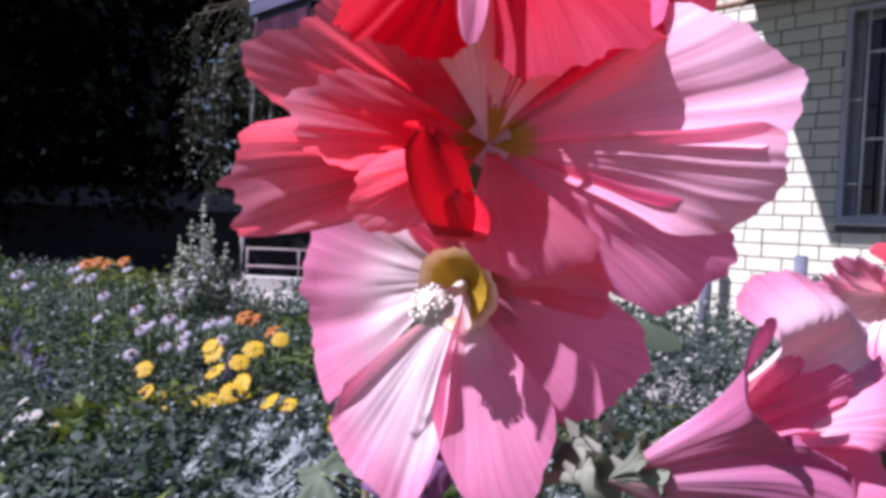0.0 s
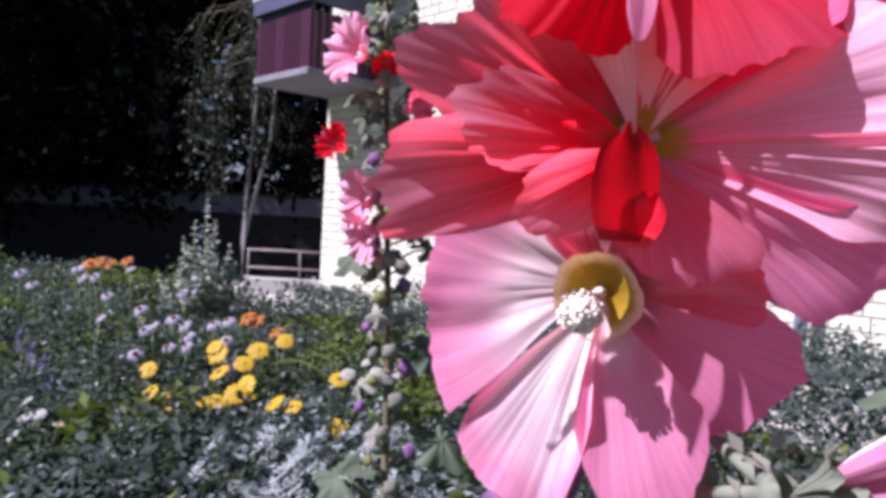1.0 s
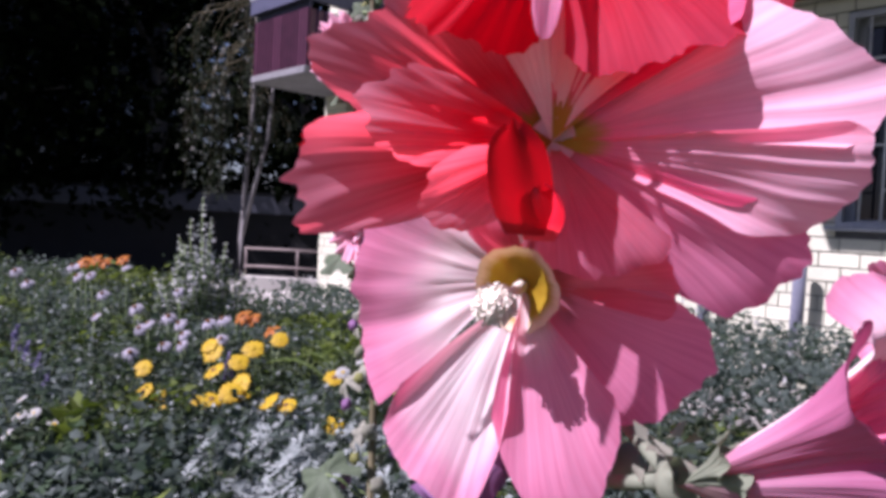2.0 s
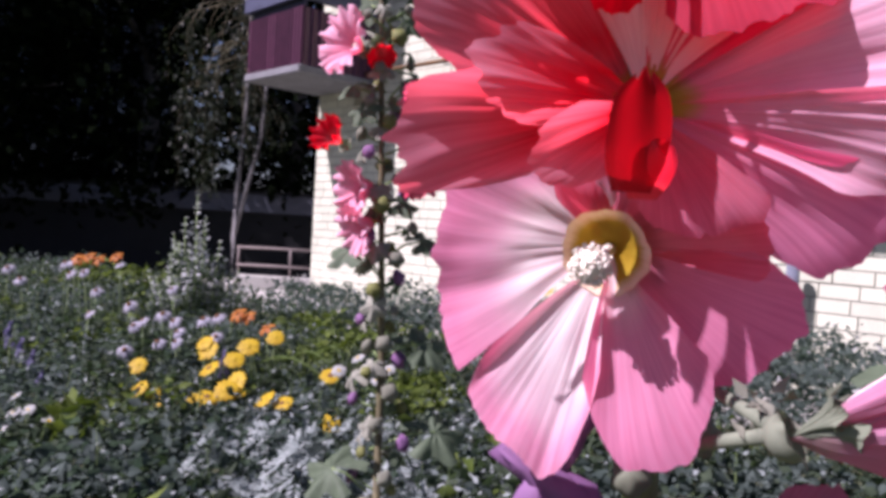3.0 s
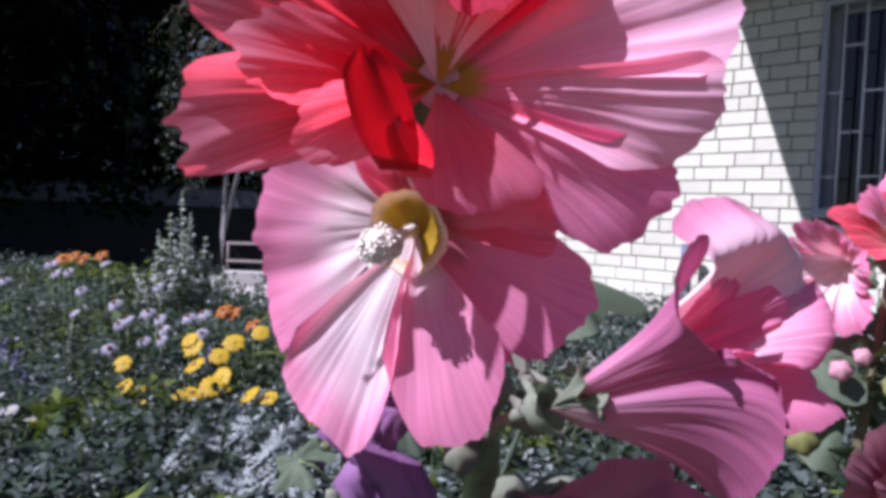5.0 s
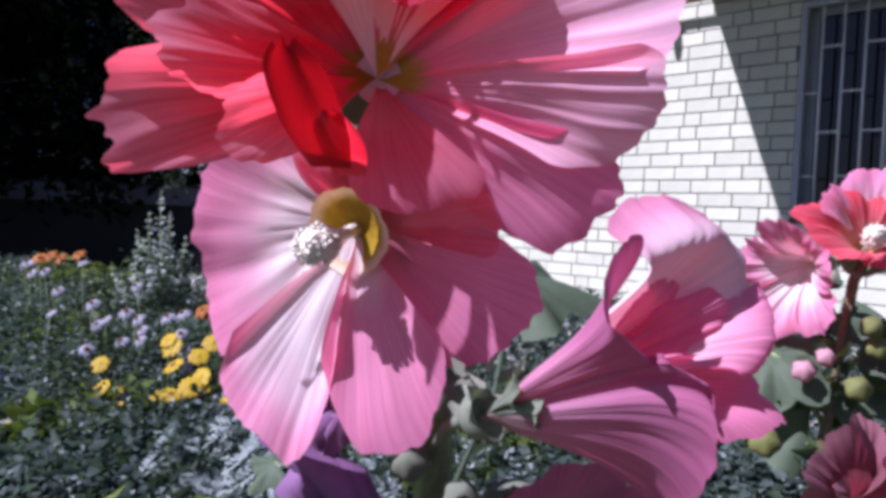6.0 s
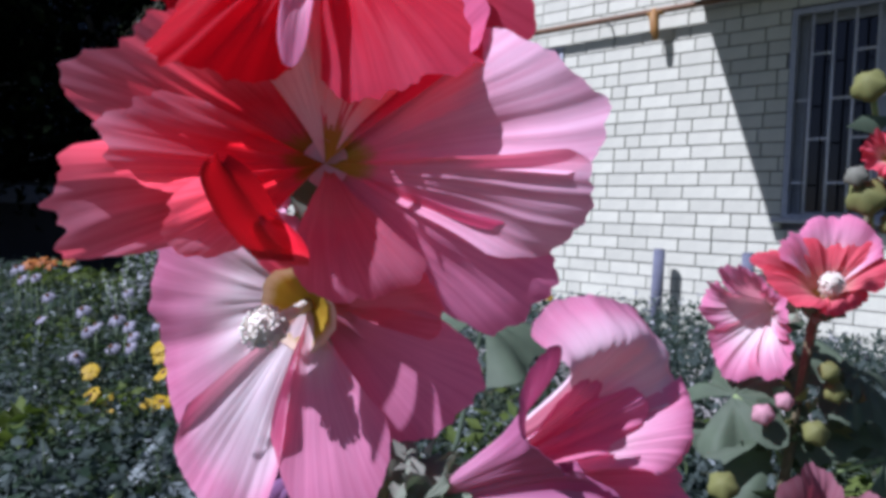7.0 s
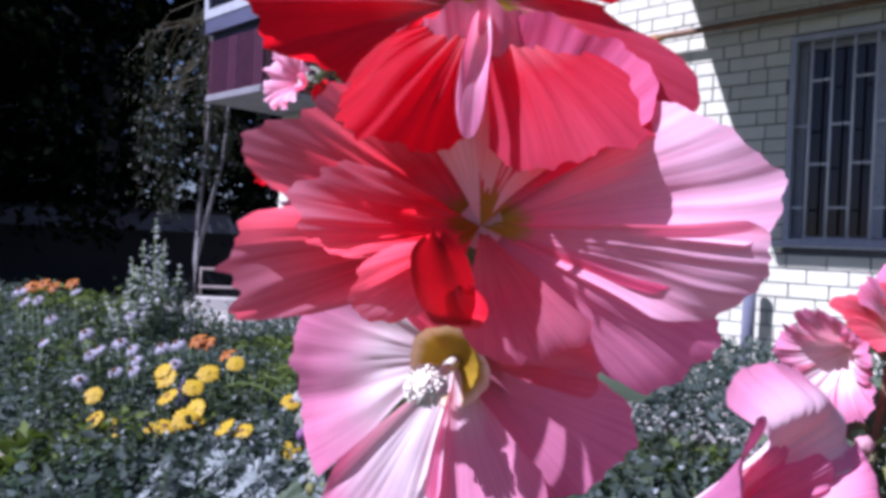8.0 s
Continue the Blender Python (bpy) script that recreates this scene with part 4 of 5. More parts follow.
for k in range(5):
    tube(wilt, [(-0.028 - 0.003 * k, 0.184, 0.937), (-0.037 - 0.003 * k, 0.179 - 0.0015 * (k % 2), 0.930), (-0.042 + 0.003 * k, 0.175 + 0.002 * (k % 3), 0.918), (-0.037 + 0.004 * k, 0.172 - 0.001 * k, 0.906), (-0.034 + 0.004 * k, 0.171, 0.898 - 0.002 * (k % 2))], [0.002, 0.0045, 0.0052, 0.0040, 0.0015], 9)
bmesh.ops.subdivide_edges(wilt, edges=wilt.edges[:], cuts=2, use_grid_fill=True)
for v in wilt.verts:
    v.co += 0.0016 * noise.noise_vector(v.co * 160) + 0.0012 * noise.noise_vector(Vector((v.co.x * 500, v.co.y * 500, v.co.z * 60)))
part("spent_flower", wilt, PURPLE, near, "rolled withered purple flower")
part("leaf", lobed_leaf(facing((0.018, 0.296, 0.962), (0.05, -0.30, 0.95), 60), 0.038, 5, 1), MALLOW, near)
stem_piece([(-0.010, 0.198, 0.90), (0.008, 0.25, 0.925), (0.018, 0.296, 0.961)], 0.0009, near, "leaf_stalk", MALLOW)


# ---- hollyhock standing further to the right ----
side = thing("hollyhock", Matrix.Translation((0.140, 0.285, 0)), "leafy hollyhock with salmon-red cupped flower and green pods", "hollyhock", "hollyhocks")
stem_piece([(0.0, 0.02, -0.02), (-0.004, 0.012, 0.6), (-0.001, 0.004, 0.90), (0.005, 0.0, 0.966), (0.026, 0.010, 0.995), (0.050, 0.006, 1.09)], [0.006, 0.005, 0.0024, 0.0021, 0.0018, 0.0014], side, "stem", STEM_DARK)
bloom(side, (0.0085, 0.001, 0.976), (-0.14, -0.76, 0.50), [
    blade((178, 126), [0.025, 0.029, 0.0235, 0.021, 0.020], [0.016, 0.018, 0.018, 0.017, 0.016], frill=1.6),
    blade((135, 42), [0.020, 0.0185, 0.018, 0.020, 0.023], 0.016, frill=1.6, layer=0.0006),
    blade((48, -30), [0.024, 0.022, 0.020, 0.016, 0.013], 0.016, frill=1.6),
    blade((-22, -115), [0.0135, 0.013, 0.0131, 0.015, 0.0175], 0.015, frill=1.6, layer=0.0006),
    blade((255, 168), [0.0135, 0.0165, 0.0197, 0.023, 0.026], 0.015, frill=1.6, layer=0.001),
    blade((160, 30), [0.023, 0.0225, 0.0265, 0.027, 0.023], 0.022, frill=1.6, layer=-0.003, material=ROSE),
], SALMON, seed=31, column=0.0125, calyx=0.008)
bloom(side, (-0.004, 0.012, 0.972), (-0.80, -0.48, -0.28), [
    blade((130, 50), [0.020, 0.022, 0.023, 0.022, 0.020], 0.020, frill=1.8),
    blade((58, -20), [0.020, 0.021, 0.022, 0.020, 0.018], 0.020, frill=1.8, layer=0.0006),
    blade((-10, -90), [0.019, 0.022, 0.025, 0.025, 0.022], 0.021, frill=1.8),
    blade((280, 200), [0.022, 0.026, 0.026, 0.023, 0.020], 0.021, frill=1.8, layer=0.0006),
    blade((210, 120), [0.018, 0.020, 0.021, 0.021, 0.020], 0.020, frill=1.8),
], ROSE, seed=37, column=0.0, calyx=0.008)
bloom(side, (-0.018, -0.046, 0.897), (0.15, -0.92, 0.30),
      [blade((a + 38, a - 38), [0.020, 0.026, 0.027, 0.026, 0.020], [0.010, 0.013, 0.014, 0.013, 0.010], ruffle=0.0035, frill=2.2, pleat=3.0, layer=0.0006 * (k % 3)) for k, a in enumerate((95, 167, 239, 311, 23))]
      + [blade((a + 34, a - 34), [0.010, 0.015, 0.016, 0.015, 0.010], 0.015, ruffle=0.003, frill=2.4, pleat=3.0, layer=0.002) for a in (60, 150, 250, 330)], DUSTY, seed=41, column=0.0, calyx=0.008)
for k, (c, r) in enumerate((((-0.014, -0.004, 0.930), 0.006), ((-0.008, -0.006, 0.936), 0.005), ((0.031, -0.004, 1.020), 0.008), ((0.031, -0.004, 1.004), 0.007), ((0.036, -0.004, 1.058), 0.008), ((0.006, -0.008, 0.948), 0.006), ((0.012, -0.006, 0.940), 0.006), ((0.002, -0.010, 0.925), 0.007))):
    part("bud", bud_mesh(facing(c, (0.3 * (k % 3 - 1), -0.7, 0.5)), r * 0.7, r * 1.2, k + 20), BUD_PINK if k < 2 else POD, side, "pink opening bud" if k < 2 else "green seed pod")
part("bud", bud_mesh(facing((-0.034, -0.020, 0.907), (-0.3, -0.7, 0.5)), 0.0055, 0.009, 40), POD, side, "pale green seed pod")
for k, (c, ax, sz, sp) in enumerate((((-0.020, 0.010, 0.935), (-0.4, -0.5, 0.7), 0.026, 40), ((0.030, 0.012, 0.945), (0.3, -0.5, 0.8), 0.030, 140), ((0.000, 0.015, 0.915), (0.0, -0.6, 0.7), 0.034, 90), ((0.036, 0.0, 0.915), (0.2, -0.7, 0.6), 0.034, 20), ((-0.004, 0.030, 0.970), (-0.2, -0.6, 0.6), 0.020, 200))):
    part("leaf", lobed_leaf(facing(c, ax, sp), sz, 5, 50 + k), MALLOW, side)
    stem_piece([(0.002, 0.004, c[2] - 0.02), ((c[0]) / 2, c[1] / 2, c[2] - 0.006), c], 0.0011, side, "leaf_stalk")

for k, (c, r, mat) in enumerate((((0.0210, -0.003, 1.056), 0.0065, POD), ((0.0235, -0.002, 1.0140), 0.0075, POD), ((0.0160, -0.006, 1.0225), 0.0042, PALE_BUD))):
    part("bud", bud_mesh(facing(c, (-0.6, -0.6, 0.35)), r, r * 1.5, 70 + k), mat, side, "yellow-green bud")
    stem_piece([(0.030, 0.008, c[2] - 0.012), c], 0.0012, side, "bud_stalk")
bloom(side, (0.0280, -0.002, 1.0300), (-0.3, -0.8, 0.3), [fan(a, 48, 0.010, 0.008, ruffle=0.002) for a in (90, 162, 234, 306, 18)], SALMON, seed=67, column=0.0, calyx=0.004, fine=0.5)
leaf_cloud("leaf", [(0.031, -0.002, 1.0475)], [0.0085], MALLOW, 0.1, 92, 3.0, side, [(-2.0, -0.3, -0.35)])
lrng = np.random.default_rng(91)
for k in range(46):
    z = lrng.uniform(0.880, 0.946)
    spot = [lrng.normal(0.008, 0.012), lrng.normal(0.002, 0.008), z]
    leaf_cloud("leaf", [spot], [lrng.uniform(0.004, 0.009)], BED_GREEN if k % 3 else POD, 0.7, 910 + k, 1.5, side)

# ---- hollyhock in the middle distance ----
mid = thing("hollyhock", Matrix.Translation((-0.185, 1.0, 0)), "tall seeding hollyhock with few pink flowers and pods", "hollyhock", "hollyhocks")
stem_piece([(0.012, 0.0, -0.02), (0.018, 0.0, 0.40), (0.010, 0.0, 0.80), (-0.004, 0.0, 1.05), (-0.018, 0.0, 1.30), (-0.022, 0.0, 1.42)], [0.008, 0.0065, 0.005, 0.004, 0.0035, 0.002], mid, "stem", STEM_DARK)
five = (90, 162, 234, 306, 18)
bloom(mid, (-0.034, -0.010, 1.212), (-0.66, -0.66, 0.14), [fan(a, 48, 0.046, 0.040, ruffle=0.006) for a in five], BLUSH_LIT, seed=51, column=0.014, fine=0.6)
bloom(mid, (-0.056, -0.012, 1.085), (-0.50, -0.70, 0.30), [fan(a, 50, 0.026, 0.036, ruffle=0.005) for a in five], RED, seed=53, column=0.0, fine=0.5)
bloom(mid, (-0.006, 0.0, 1.030), (-0.76, -0.55, -0.15), [fan(a, 48, 0.042, 0.046, ruffle=0.005) for a in five], BLUSH_LIT, seed=57, column=0.0, fine=0.5)
bloom(mid, (-0.004, -0.005, 0.985), (-0.74, -0.55, -0.35), [fan(a, 48, 0.038, 0.042, ruffle=0.005) for a in five], BLUSH_LIT, seed=58, column=0.0, fine=0.5)
bloom(mid, (0.026, 0.0, 1.088), (0.55, -0.45, -0.72), [fan(a, 46, 0.038, 0.064, ruffle=0.004) for a in five], PINK, seed=59, column=0.0, fine=0.5)
bloom(mid, (0.012, -0.020, 1.140), (0.70, -0.60, 0.10), [fan(a, 46, 0.024, 0.040, ruffle=0.003) for a in five], PINK, seed=61, column=0.0, fine=0.5)
bloom(mid, (-0.016, -0.018, 1.222), (0.25, -0.60, -0.65), [fan(a, 46, 0.020, 0.036, ruffle=0.002) for a in five], RED, seed=63, column=0.0, fine=0.5)
rnd = random.Random(9)
for k in range(64):
    z = 0.50 + 0.88 * k / 63
    a = k * 2.4
    r = rnd.uniform(0.008, 0.014) * (0.8 if z > 1.25 else 1.0)
    o = rnd.uniform(0.014, 0.034)
    c = (0.012 - 0.03 * max(0, z - 0.7) + o * math.cos(a), o * math.sin(a), z)
    part("seed_pod", bud_mesh(facing(c, (math.cos(a), math.sin(a) - 0.2, 0.35)), r, r * 1.4, k), PURPLE if k % 4 == 1 and z < 1.15 else (PALE_BUD if k % 4 else POD), mid)
    stem_piece([(0.010 - 0.03 * max(0, z - 0.7), 0, z - 0.012), c], 0.0016, mid, "pod_stalk")
for k, (c, ax, sz, sp) in enumerate((((-0.048, 0.0, 1.165), (-0.3, -0.5, 0.8), 0.032, 170), ((0.020, 0.005, 1.258), (0.2, -0.8, 0.4), 0.034, 30), ((-0.030, 0.0, 1.275), (-0.2, -0.8, 0.4), 0.036, 130), ((-0.040, 0.0, 0.945), (-0.3, -0.4, 0.9), 0.050, 180), ((0.026, -0.01, 1.010), (0.3, -0.5, 0.8), 0.034, 0), ((0.058, 0.0, 0.960), (0.3, -0.6, 0.7), 0.030, 10), ((0.034, 0.0, 1.180), (0.4, -0.5, 0.6), 0.030, 350), ((0.066, 0.0, 0.820), (0.3, -0.5, 0.7), 0.050, 10), ((-0.030, -0.02, 1.130), (-0.2, -0.7, 0.5), 0.030, 250), ((0.090, 0.0, 0.700), (0.3, -0.5, 0.8), 0.06, 0), ((-0.05, 0.0, 0.640), (-0.3, -0.5, 0.8), 0.06, 180))):
    part("leaf", lobed_leaf(facing(c, ax, sp), sz * 0.85, 5, 80 + k), MALLOW, mid)
    stem_piece([(0.0, 0, c[2] - 0.03), (c[0] * 0.6, c[1] * 0.6, c[2] - 0.005), c], 0.0016, mid, "leaf_stalk")

for k in range(26):
    z = 0.66 + 0.66 * k / 25
    a = k * 2.1 + 0.4
    o = rnd.uniform(0.02, 0.05)
    c = (0.006 - 0.03 * max(0, z - 0.7) + o * math.cos(a), 0.6 * o * math.sin(a), z)
    part("leaf", lobed_leaf(facing(c, (0.6 * math.cos(a), -0.5, rnd.uniform(0.2, 0.9)), math.degrees(a)), rnd.uniform(0.012, 0.024), 5, 120 + k, 0.5), PALE_BUD if k % 3 else MALLOW, mid)


# ---- the flower bed ----
def bed_height(x, y):
    return 0.13 + 0.115 * (y - 1.8) + 0.07 * noise.noise(Vector((x * 1.3, y * 1.3, 0.5))) - 0.13 * smooth01((y - 3.8) / 0.6) * smooth01((x + 1.75) / 0.5)


rng = np.random.default_rng(21)
def scatter(n, x0, x1, y0, y1, keep=None):
    out = []
    while len(out) < n:
        x, y = rng.uniform(x0, x1), rng.uniform(y0, y1)
        if keep is None or keep(x, y):
            out.append((x, y))
    return np.array(out)


def in_bed(x, y):
    return x > -0.62 * y - 2.4 and y < 4.75 - 0.25 * x and not (x > -0.5 and y > 4.2 - 0.85 * (x + 0.5)) and not (abs(x) < 0.35 and y < 1.5)


xy = scatter(88000, -5.2, 1.9, 1.35, 5.6, in_bed)
h = np.array([bed_height(x, y) for x, y in xy])
lift = h * rng.uniform(0.35, 1.0, len(xy)) ** 0.45 + rng.normal(0, 0.025, len(xy))
pos = np.column_stack([xy, np.maximum(lift, 0.01)])
size = rng.uniform(0.010, 0.028, len(xy)) * np.where(xy[:, 1] < 2.6, 1.35, 1.0)
patch = np.array([noise.noise(Vector((x * 1.9, y * 1.9, 7.0))) + 0.35 * noise.noise(Vector((x * 6, y * 6, 2.0))) for x, y in xy]) + rng.normal(0, 0.16, len(xy))
patch += np.where((xy[:, 1] < 2.7) & (np.abs(xy[:, 0] + 0.75) < 0.6), 0.35, 0.0)
for name, mat, low, high, words in (("foliage", BED_GREEN, -9, 0.12, "dense dark green leaves of the flower bed"), ("grey_foliage", BED_BLUE, 0.12, 9, "soft grey-green leaves of the flower bed")):
    sel = (patch > low) & (patch <= high)
    tagged(leaf_cloud(name, pos[sel], size[sel], mat, 0.45, 4, 1.8), words, "foliage", kind="stuff")
lime = patch < -0.42
tagged(leaf_cloud("fresh_foliage", pos[lime] + [0, 0, 0.03], size[lime] * 1.3, BED_LIME, 0.5, 5, 2.4), "fresh lime-green leaf tufts in the bed", "foliage", kind="stuff")
pale = rng.uniform(0, 1, len(xy)) < np.where((np.abs(xy[:, 0] + 0.30) < 0.6) & (xy[:, 1] < 3.0), 0.30, 0.05)
pale_leaves = leaf_cloud("silver_foliage", np.column_stack([xy[pale], h[pale] + rng.normal(0, 0.02, pale.sum())]), rng.uniform(0.008, 0.018, pale.sum()), SILVER, 0.5, 6, 2.0)
tagged(pale_leaves, "small silvery leaves and bracts among the bed", "foliage", kind="stuff")
stalks = bmesh.new()
for x, y in scatter(260, -4.6, 1.6, 1.9, 5.2, in_bed):
    z = bed_height(x, y)
    lean = rng.normal(0, 0.04, 2)
    tube(stalks, [(x, y, 0), (x + lean[0] * 0.5, y + lean[1] * 0.5, z * 0.7), (x + lean[0], y + lean[1], z + rng.uniform(0.02, 0.12))], [0.003, 0.0025, 0.0012], 4, False)
tagged(link_mesh("bed_stalks", stalks, STEM), "thin upright green plant stalks in the bed", "stalks", kind="stuff")


def rays(m, n, inner, outer, width, droop, seed=0):
    """A ring of separate ray petals, each a creased blade."""
    r = random.Random(seed)
    bm = bmesh.new()
    for k in range(n):
        a = k * math.tau / n + r.uniform(-0.08, 0.08)
        ln = outer * r.uniform(0.88, 1.05)
        q = m @ Matrix.Rotation(a, 4, "Z")
        pts = []
        for t, w in ((0, 0.35), (0.35, 0.9), (0.7, 1.0), (0.95, 0.55)):
            x = inner + (ln - inner) * t
            z = -droop * ln * t * t
            pts.append([bm.verts.new(q @ Vector((x, s * width * w, z + (0.0 if s else 0.12 * width)))) for s in (-1, 0, 1)])
        tip = bm.verts.new(q @ Vector((ln, 0, -droop * ln)))
        for p0, p1 in zip(pts, pts[1:]):
            bm.faces.new((p0[0], p1[0], p1[1], p0[1]))
            bm.faces.new((p0[1], p1[1], p1[2], p0[2]))
        bm.faces.new((pts[-1][0], tip, pts[-1][1]))
        bm.faces.new((pts[-1][1], tip, pts[-1][2]))
    return bm


def dome(m, r, h, n=12):
    bm = bmesh.new()
    rr = []
    for k in range(5):
        t = k / 4
        rad, z = r * math.cos(t * 1.35), h * math.sin(t * 1.5)
        rr.append([bm.verts.new(m @ Vector((rad * (1 + 0.06 * (i % 2)) * math.cos(i * math.tau / n), rad * (1 + 0.06 * (i % 2)) * math.sin(i * math.tau / n), z))) for i in range(n)])
    for a, b in zip(rr, rr[1:]):
        for i in range(n):
            bm.faces.new((a[i], a[(i + 1) % n], b[(i + 1) % n], b[i]))
    bm.faces.new(rr[-1])
    return bm


def daisy(name, x, y, z, outer, n, width, droop, mat, core, label, group, seed):
    r = random.Random(seed)
    t = thing(name, Matrix.Translation((x, y, 0)), label, "flower", group)
    axis = (r.uniform(-0.5, 0.15), r.uniform(-0.85, -0.25), 0.75)
    m = facing((0, 0, z), axis)
    lx, ly = r.uniform(-0.04, 0.04), r.uniform(-0.02, 0.05)
    part("stem", tubes(([(lx, ly + 0.02, -0.01), (lx * 0.7, ly * 0.7 + 0.01, z * 0.6), (0, 0.004, z - 0.004)], [0.003, 0.0025, 0.002]), sides=5), STEM, t)
    part("ray_petals", rays(m, n, outer * 0.2, outer, width, droop, seed), mat, t)
    part("disc", dome(m @ Matrix.Translation((0, 0, -0.002)), outer * 0.28, outer * (0.3 if droop > 0.3 else 0.14)), core, t)
    for s in (-1, 1):
        lc = (lx * 0.8 + 0.02 * s, ly * 0.8, z * r.uniform(0.35, 0.65))
        leaf_cloud("leaf", [lc], [0.03], BED_GREEN, 0.4, seed + s, 2.4, t)
    return t


YEL = [(-1.337, 2.833, 0.275), (-1.300, 2.85, 0.250), (-1.268, 2.834, 0.228), (-1.113, 2.84, 0.238), (-1.06, 2.83, 0.262), (-0.994, 2.846, 0.290), (-0.965, 2.87, 0.272), (-1.03, 2.86, 0.255), (-1.134, 3.043, 0.329), (-1.195, 3.143, 0.417), (-1.03, 3.048, 0.371), (-1.003, 3.15, 0.411), (-0.745, 2.755, 0.276), (-0.814, 2.753, 0.287), (-1.17, 3.12, 0.39), (-0.90, 3.20, 0.45), (-0.62, 3.05, 0.33), (-0.98, 2.92, 0.31), (-1.42, 3.0, 0.33), (-0.55, 2.70, 0.22)]
for k, (x, y, z) in enumerate(YEL):
    daisy("yellow_daisy", x, y, z, 0.042 + 0.005 * (k % 3), 13, 0.010, 0.12, YELLOW, YELLOW if k % 4 else CONE, "bright yellow daisy on a green stem", "yellow daisies", 100 + k)
CONES = [(-1.361, 3.236, 0.395), (-1.42, 3.35, 0.47), (-1.50, 3.42, 0.49), (-1.58, 3.38, 0.46), (-1.63, 3.40, 0.43), (-1.30, 3.40, 0.48), (-1.38, 3.30, 0.43), (-1.46, 3.28, 0.38), (-1.25, 3.45, 0.49), (-2.15, 3.9, 0.62), (-2.35, 4.15, 0.66), (-2.42, 4.2, 0.64), (-2.05, 4.1, 0.66), (-2.28, 4.0, 0.60), (-1.75, 3.6, 0.50), (-1.90, 3.5, 0.46), (-2.50, 3.9, 0.56), (-1.55, 3.15, 0.36), (-1.66, 3.9, 0.56), (-2.0, 3.75, 0.54), (-2.7, 4.1, 0.60), (-2.9, 3.8, 0.50), (-1.20, 3.30, 0.42)]
for k, (x, y, z) in enumerate(CONES):
    daisy("coneflower", x, y, z, 0.034 + 0.005 * (k % 3), 12, 0.0055, 0.50, LILAC, CONE, "pale pink coneflower with drooping rays and dark cone", "coneflowers", 200 + k)
WHITES = [(-1.589, 2.522, 0.25), (-1.66, 2.55, 0.23), (-1.50, 2.50, 0.22), (-1.70, 2.62, 0.27), (-1.52, 2.62, 0.26), (-1.40, 2.48, 0.20), (-1.62, 2.42, 0.20), (-0.47, 3.05, 0.37), (-0.52, 3.12, 0.40), (-0.42, 2.98, 0.34), (-0.38, 3.10, 0.36), (-0.58, 3.02, 0.36), (-1.30, 2.42, 0.19)]
for k, (x, y, z) in enumerate(WHITES):
    daisy("white_daisy", x, y, z, 0.026 + 0.004 * (k % 3), 9, 0.0095, 0.18, WHITE_PETAL, YELLOW, "small white flower among grey-green leaves", "white flowers", 300 + k)
for k, (x, y, z) in enumerate(((-2.241, 4.113, 0.69), (-2.19, 4.12, 0.68), (-2.29, 4.10, 0.675), (-1.154, 3.448, 0.51), (-1.11, 3.46, 0.50), (-0.989, 3.353, 0.465), (-2.10, 4.15, 0.70))):
    daisy("orange_lily", x, y, z, 0.046, 6, 0.013, 0.35, ORANGE, ORANGE, "orange lily-like flower above the bed leaves", "orange flowers", 400 + k)
for k, (x, y, z) in enumerate(((-1.097, 3.112, 0.37), (-2.02, 3.16, 0.36), (-1.90, 3.05, 0.33), (-2.10, 3.20, 0.42), (-1.80, 2.95, 0.27))):
    sp = thing("violet_spike", Matrix.Translation((x, y, 0)), "slim violet flower spike on a green stalk", "flower", "violet spikes")
    part("stem", tubes(([(0.01, 0, -0.01), (0, 0, z)], [0.003, 0.002]), sides=5), STEM, sp)
    rr = np.random.default_rng(500 + k)
    q = rr.uniform(0, 1, 120)
    a = rr.uniform(0, 6.28, 120)
    leaf_cloud("flower_head", np.column_stack([0.02 * (1.1 - q) * np.cos(a), 0.02 * (1.1 - q) * np.sin(a), z - 0.09 + 0.11 * q]), rr.uniform(0.007, 0.012, 120), VIOLET, 0.6, 500 + k, 1.4, sp)


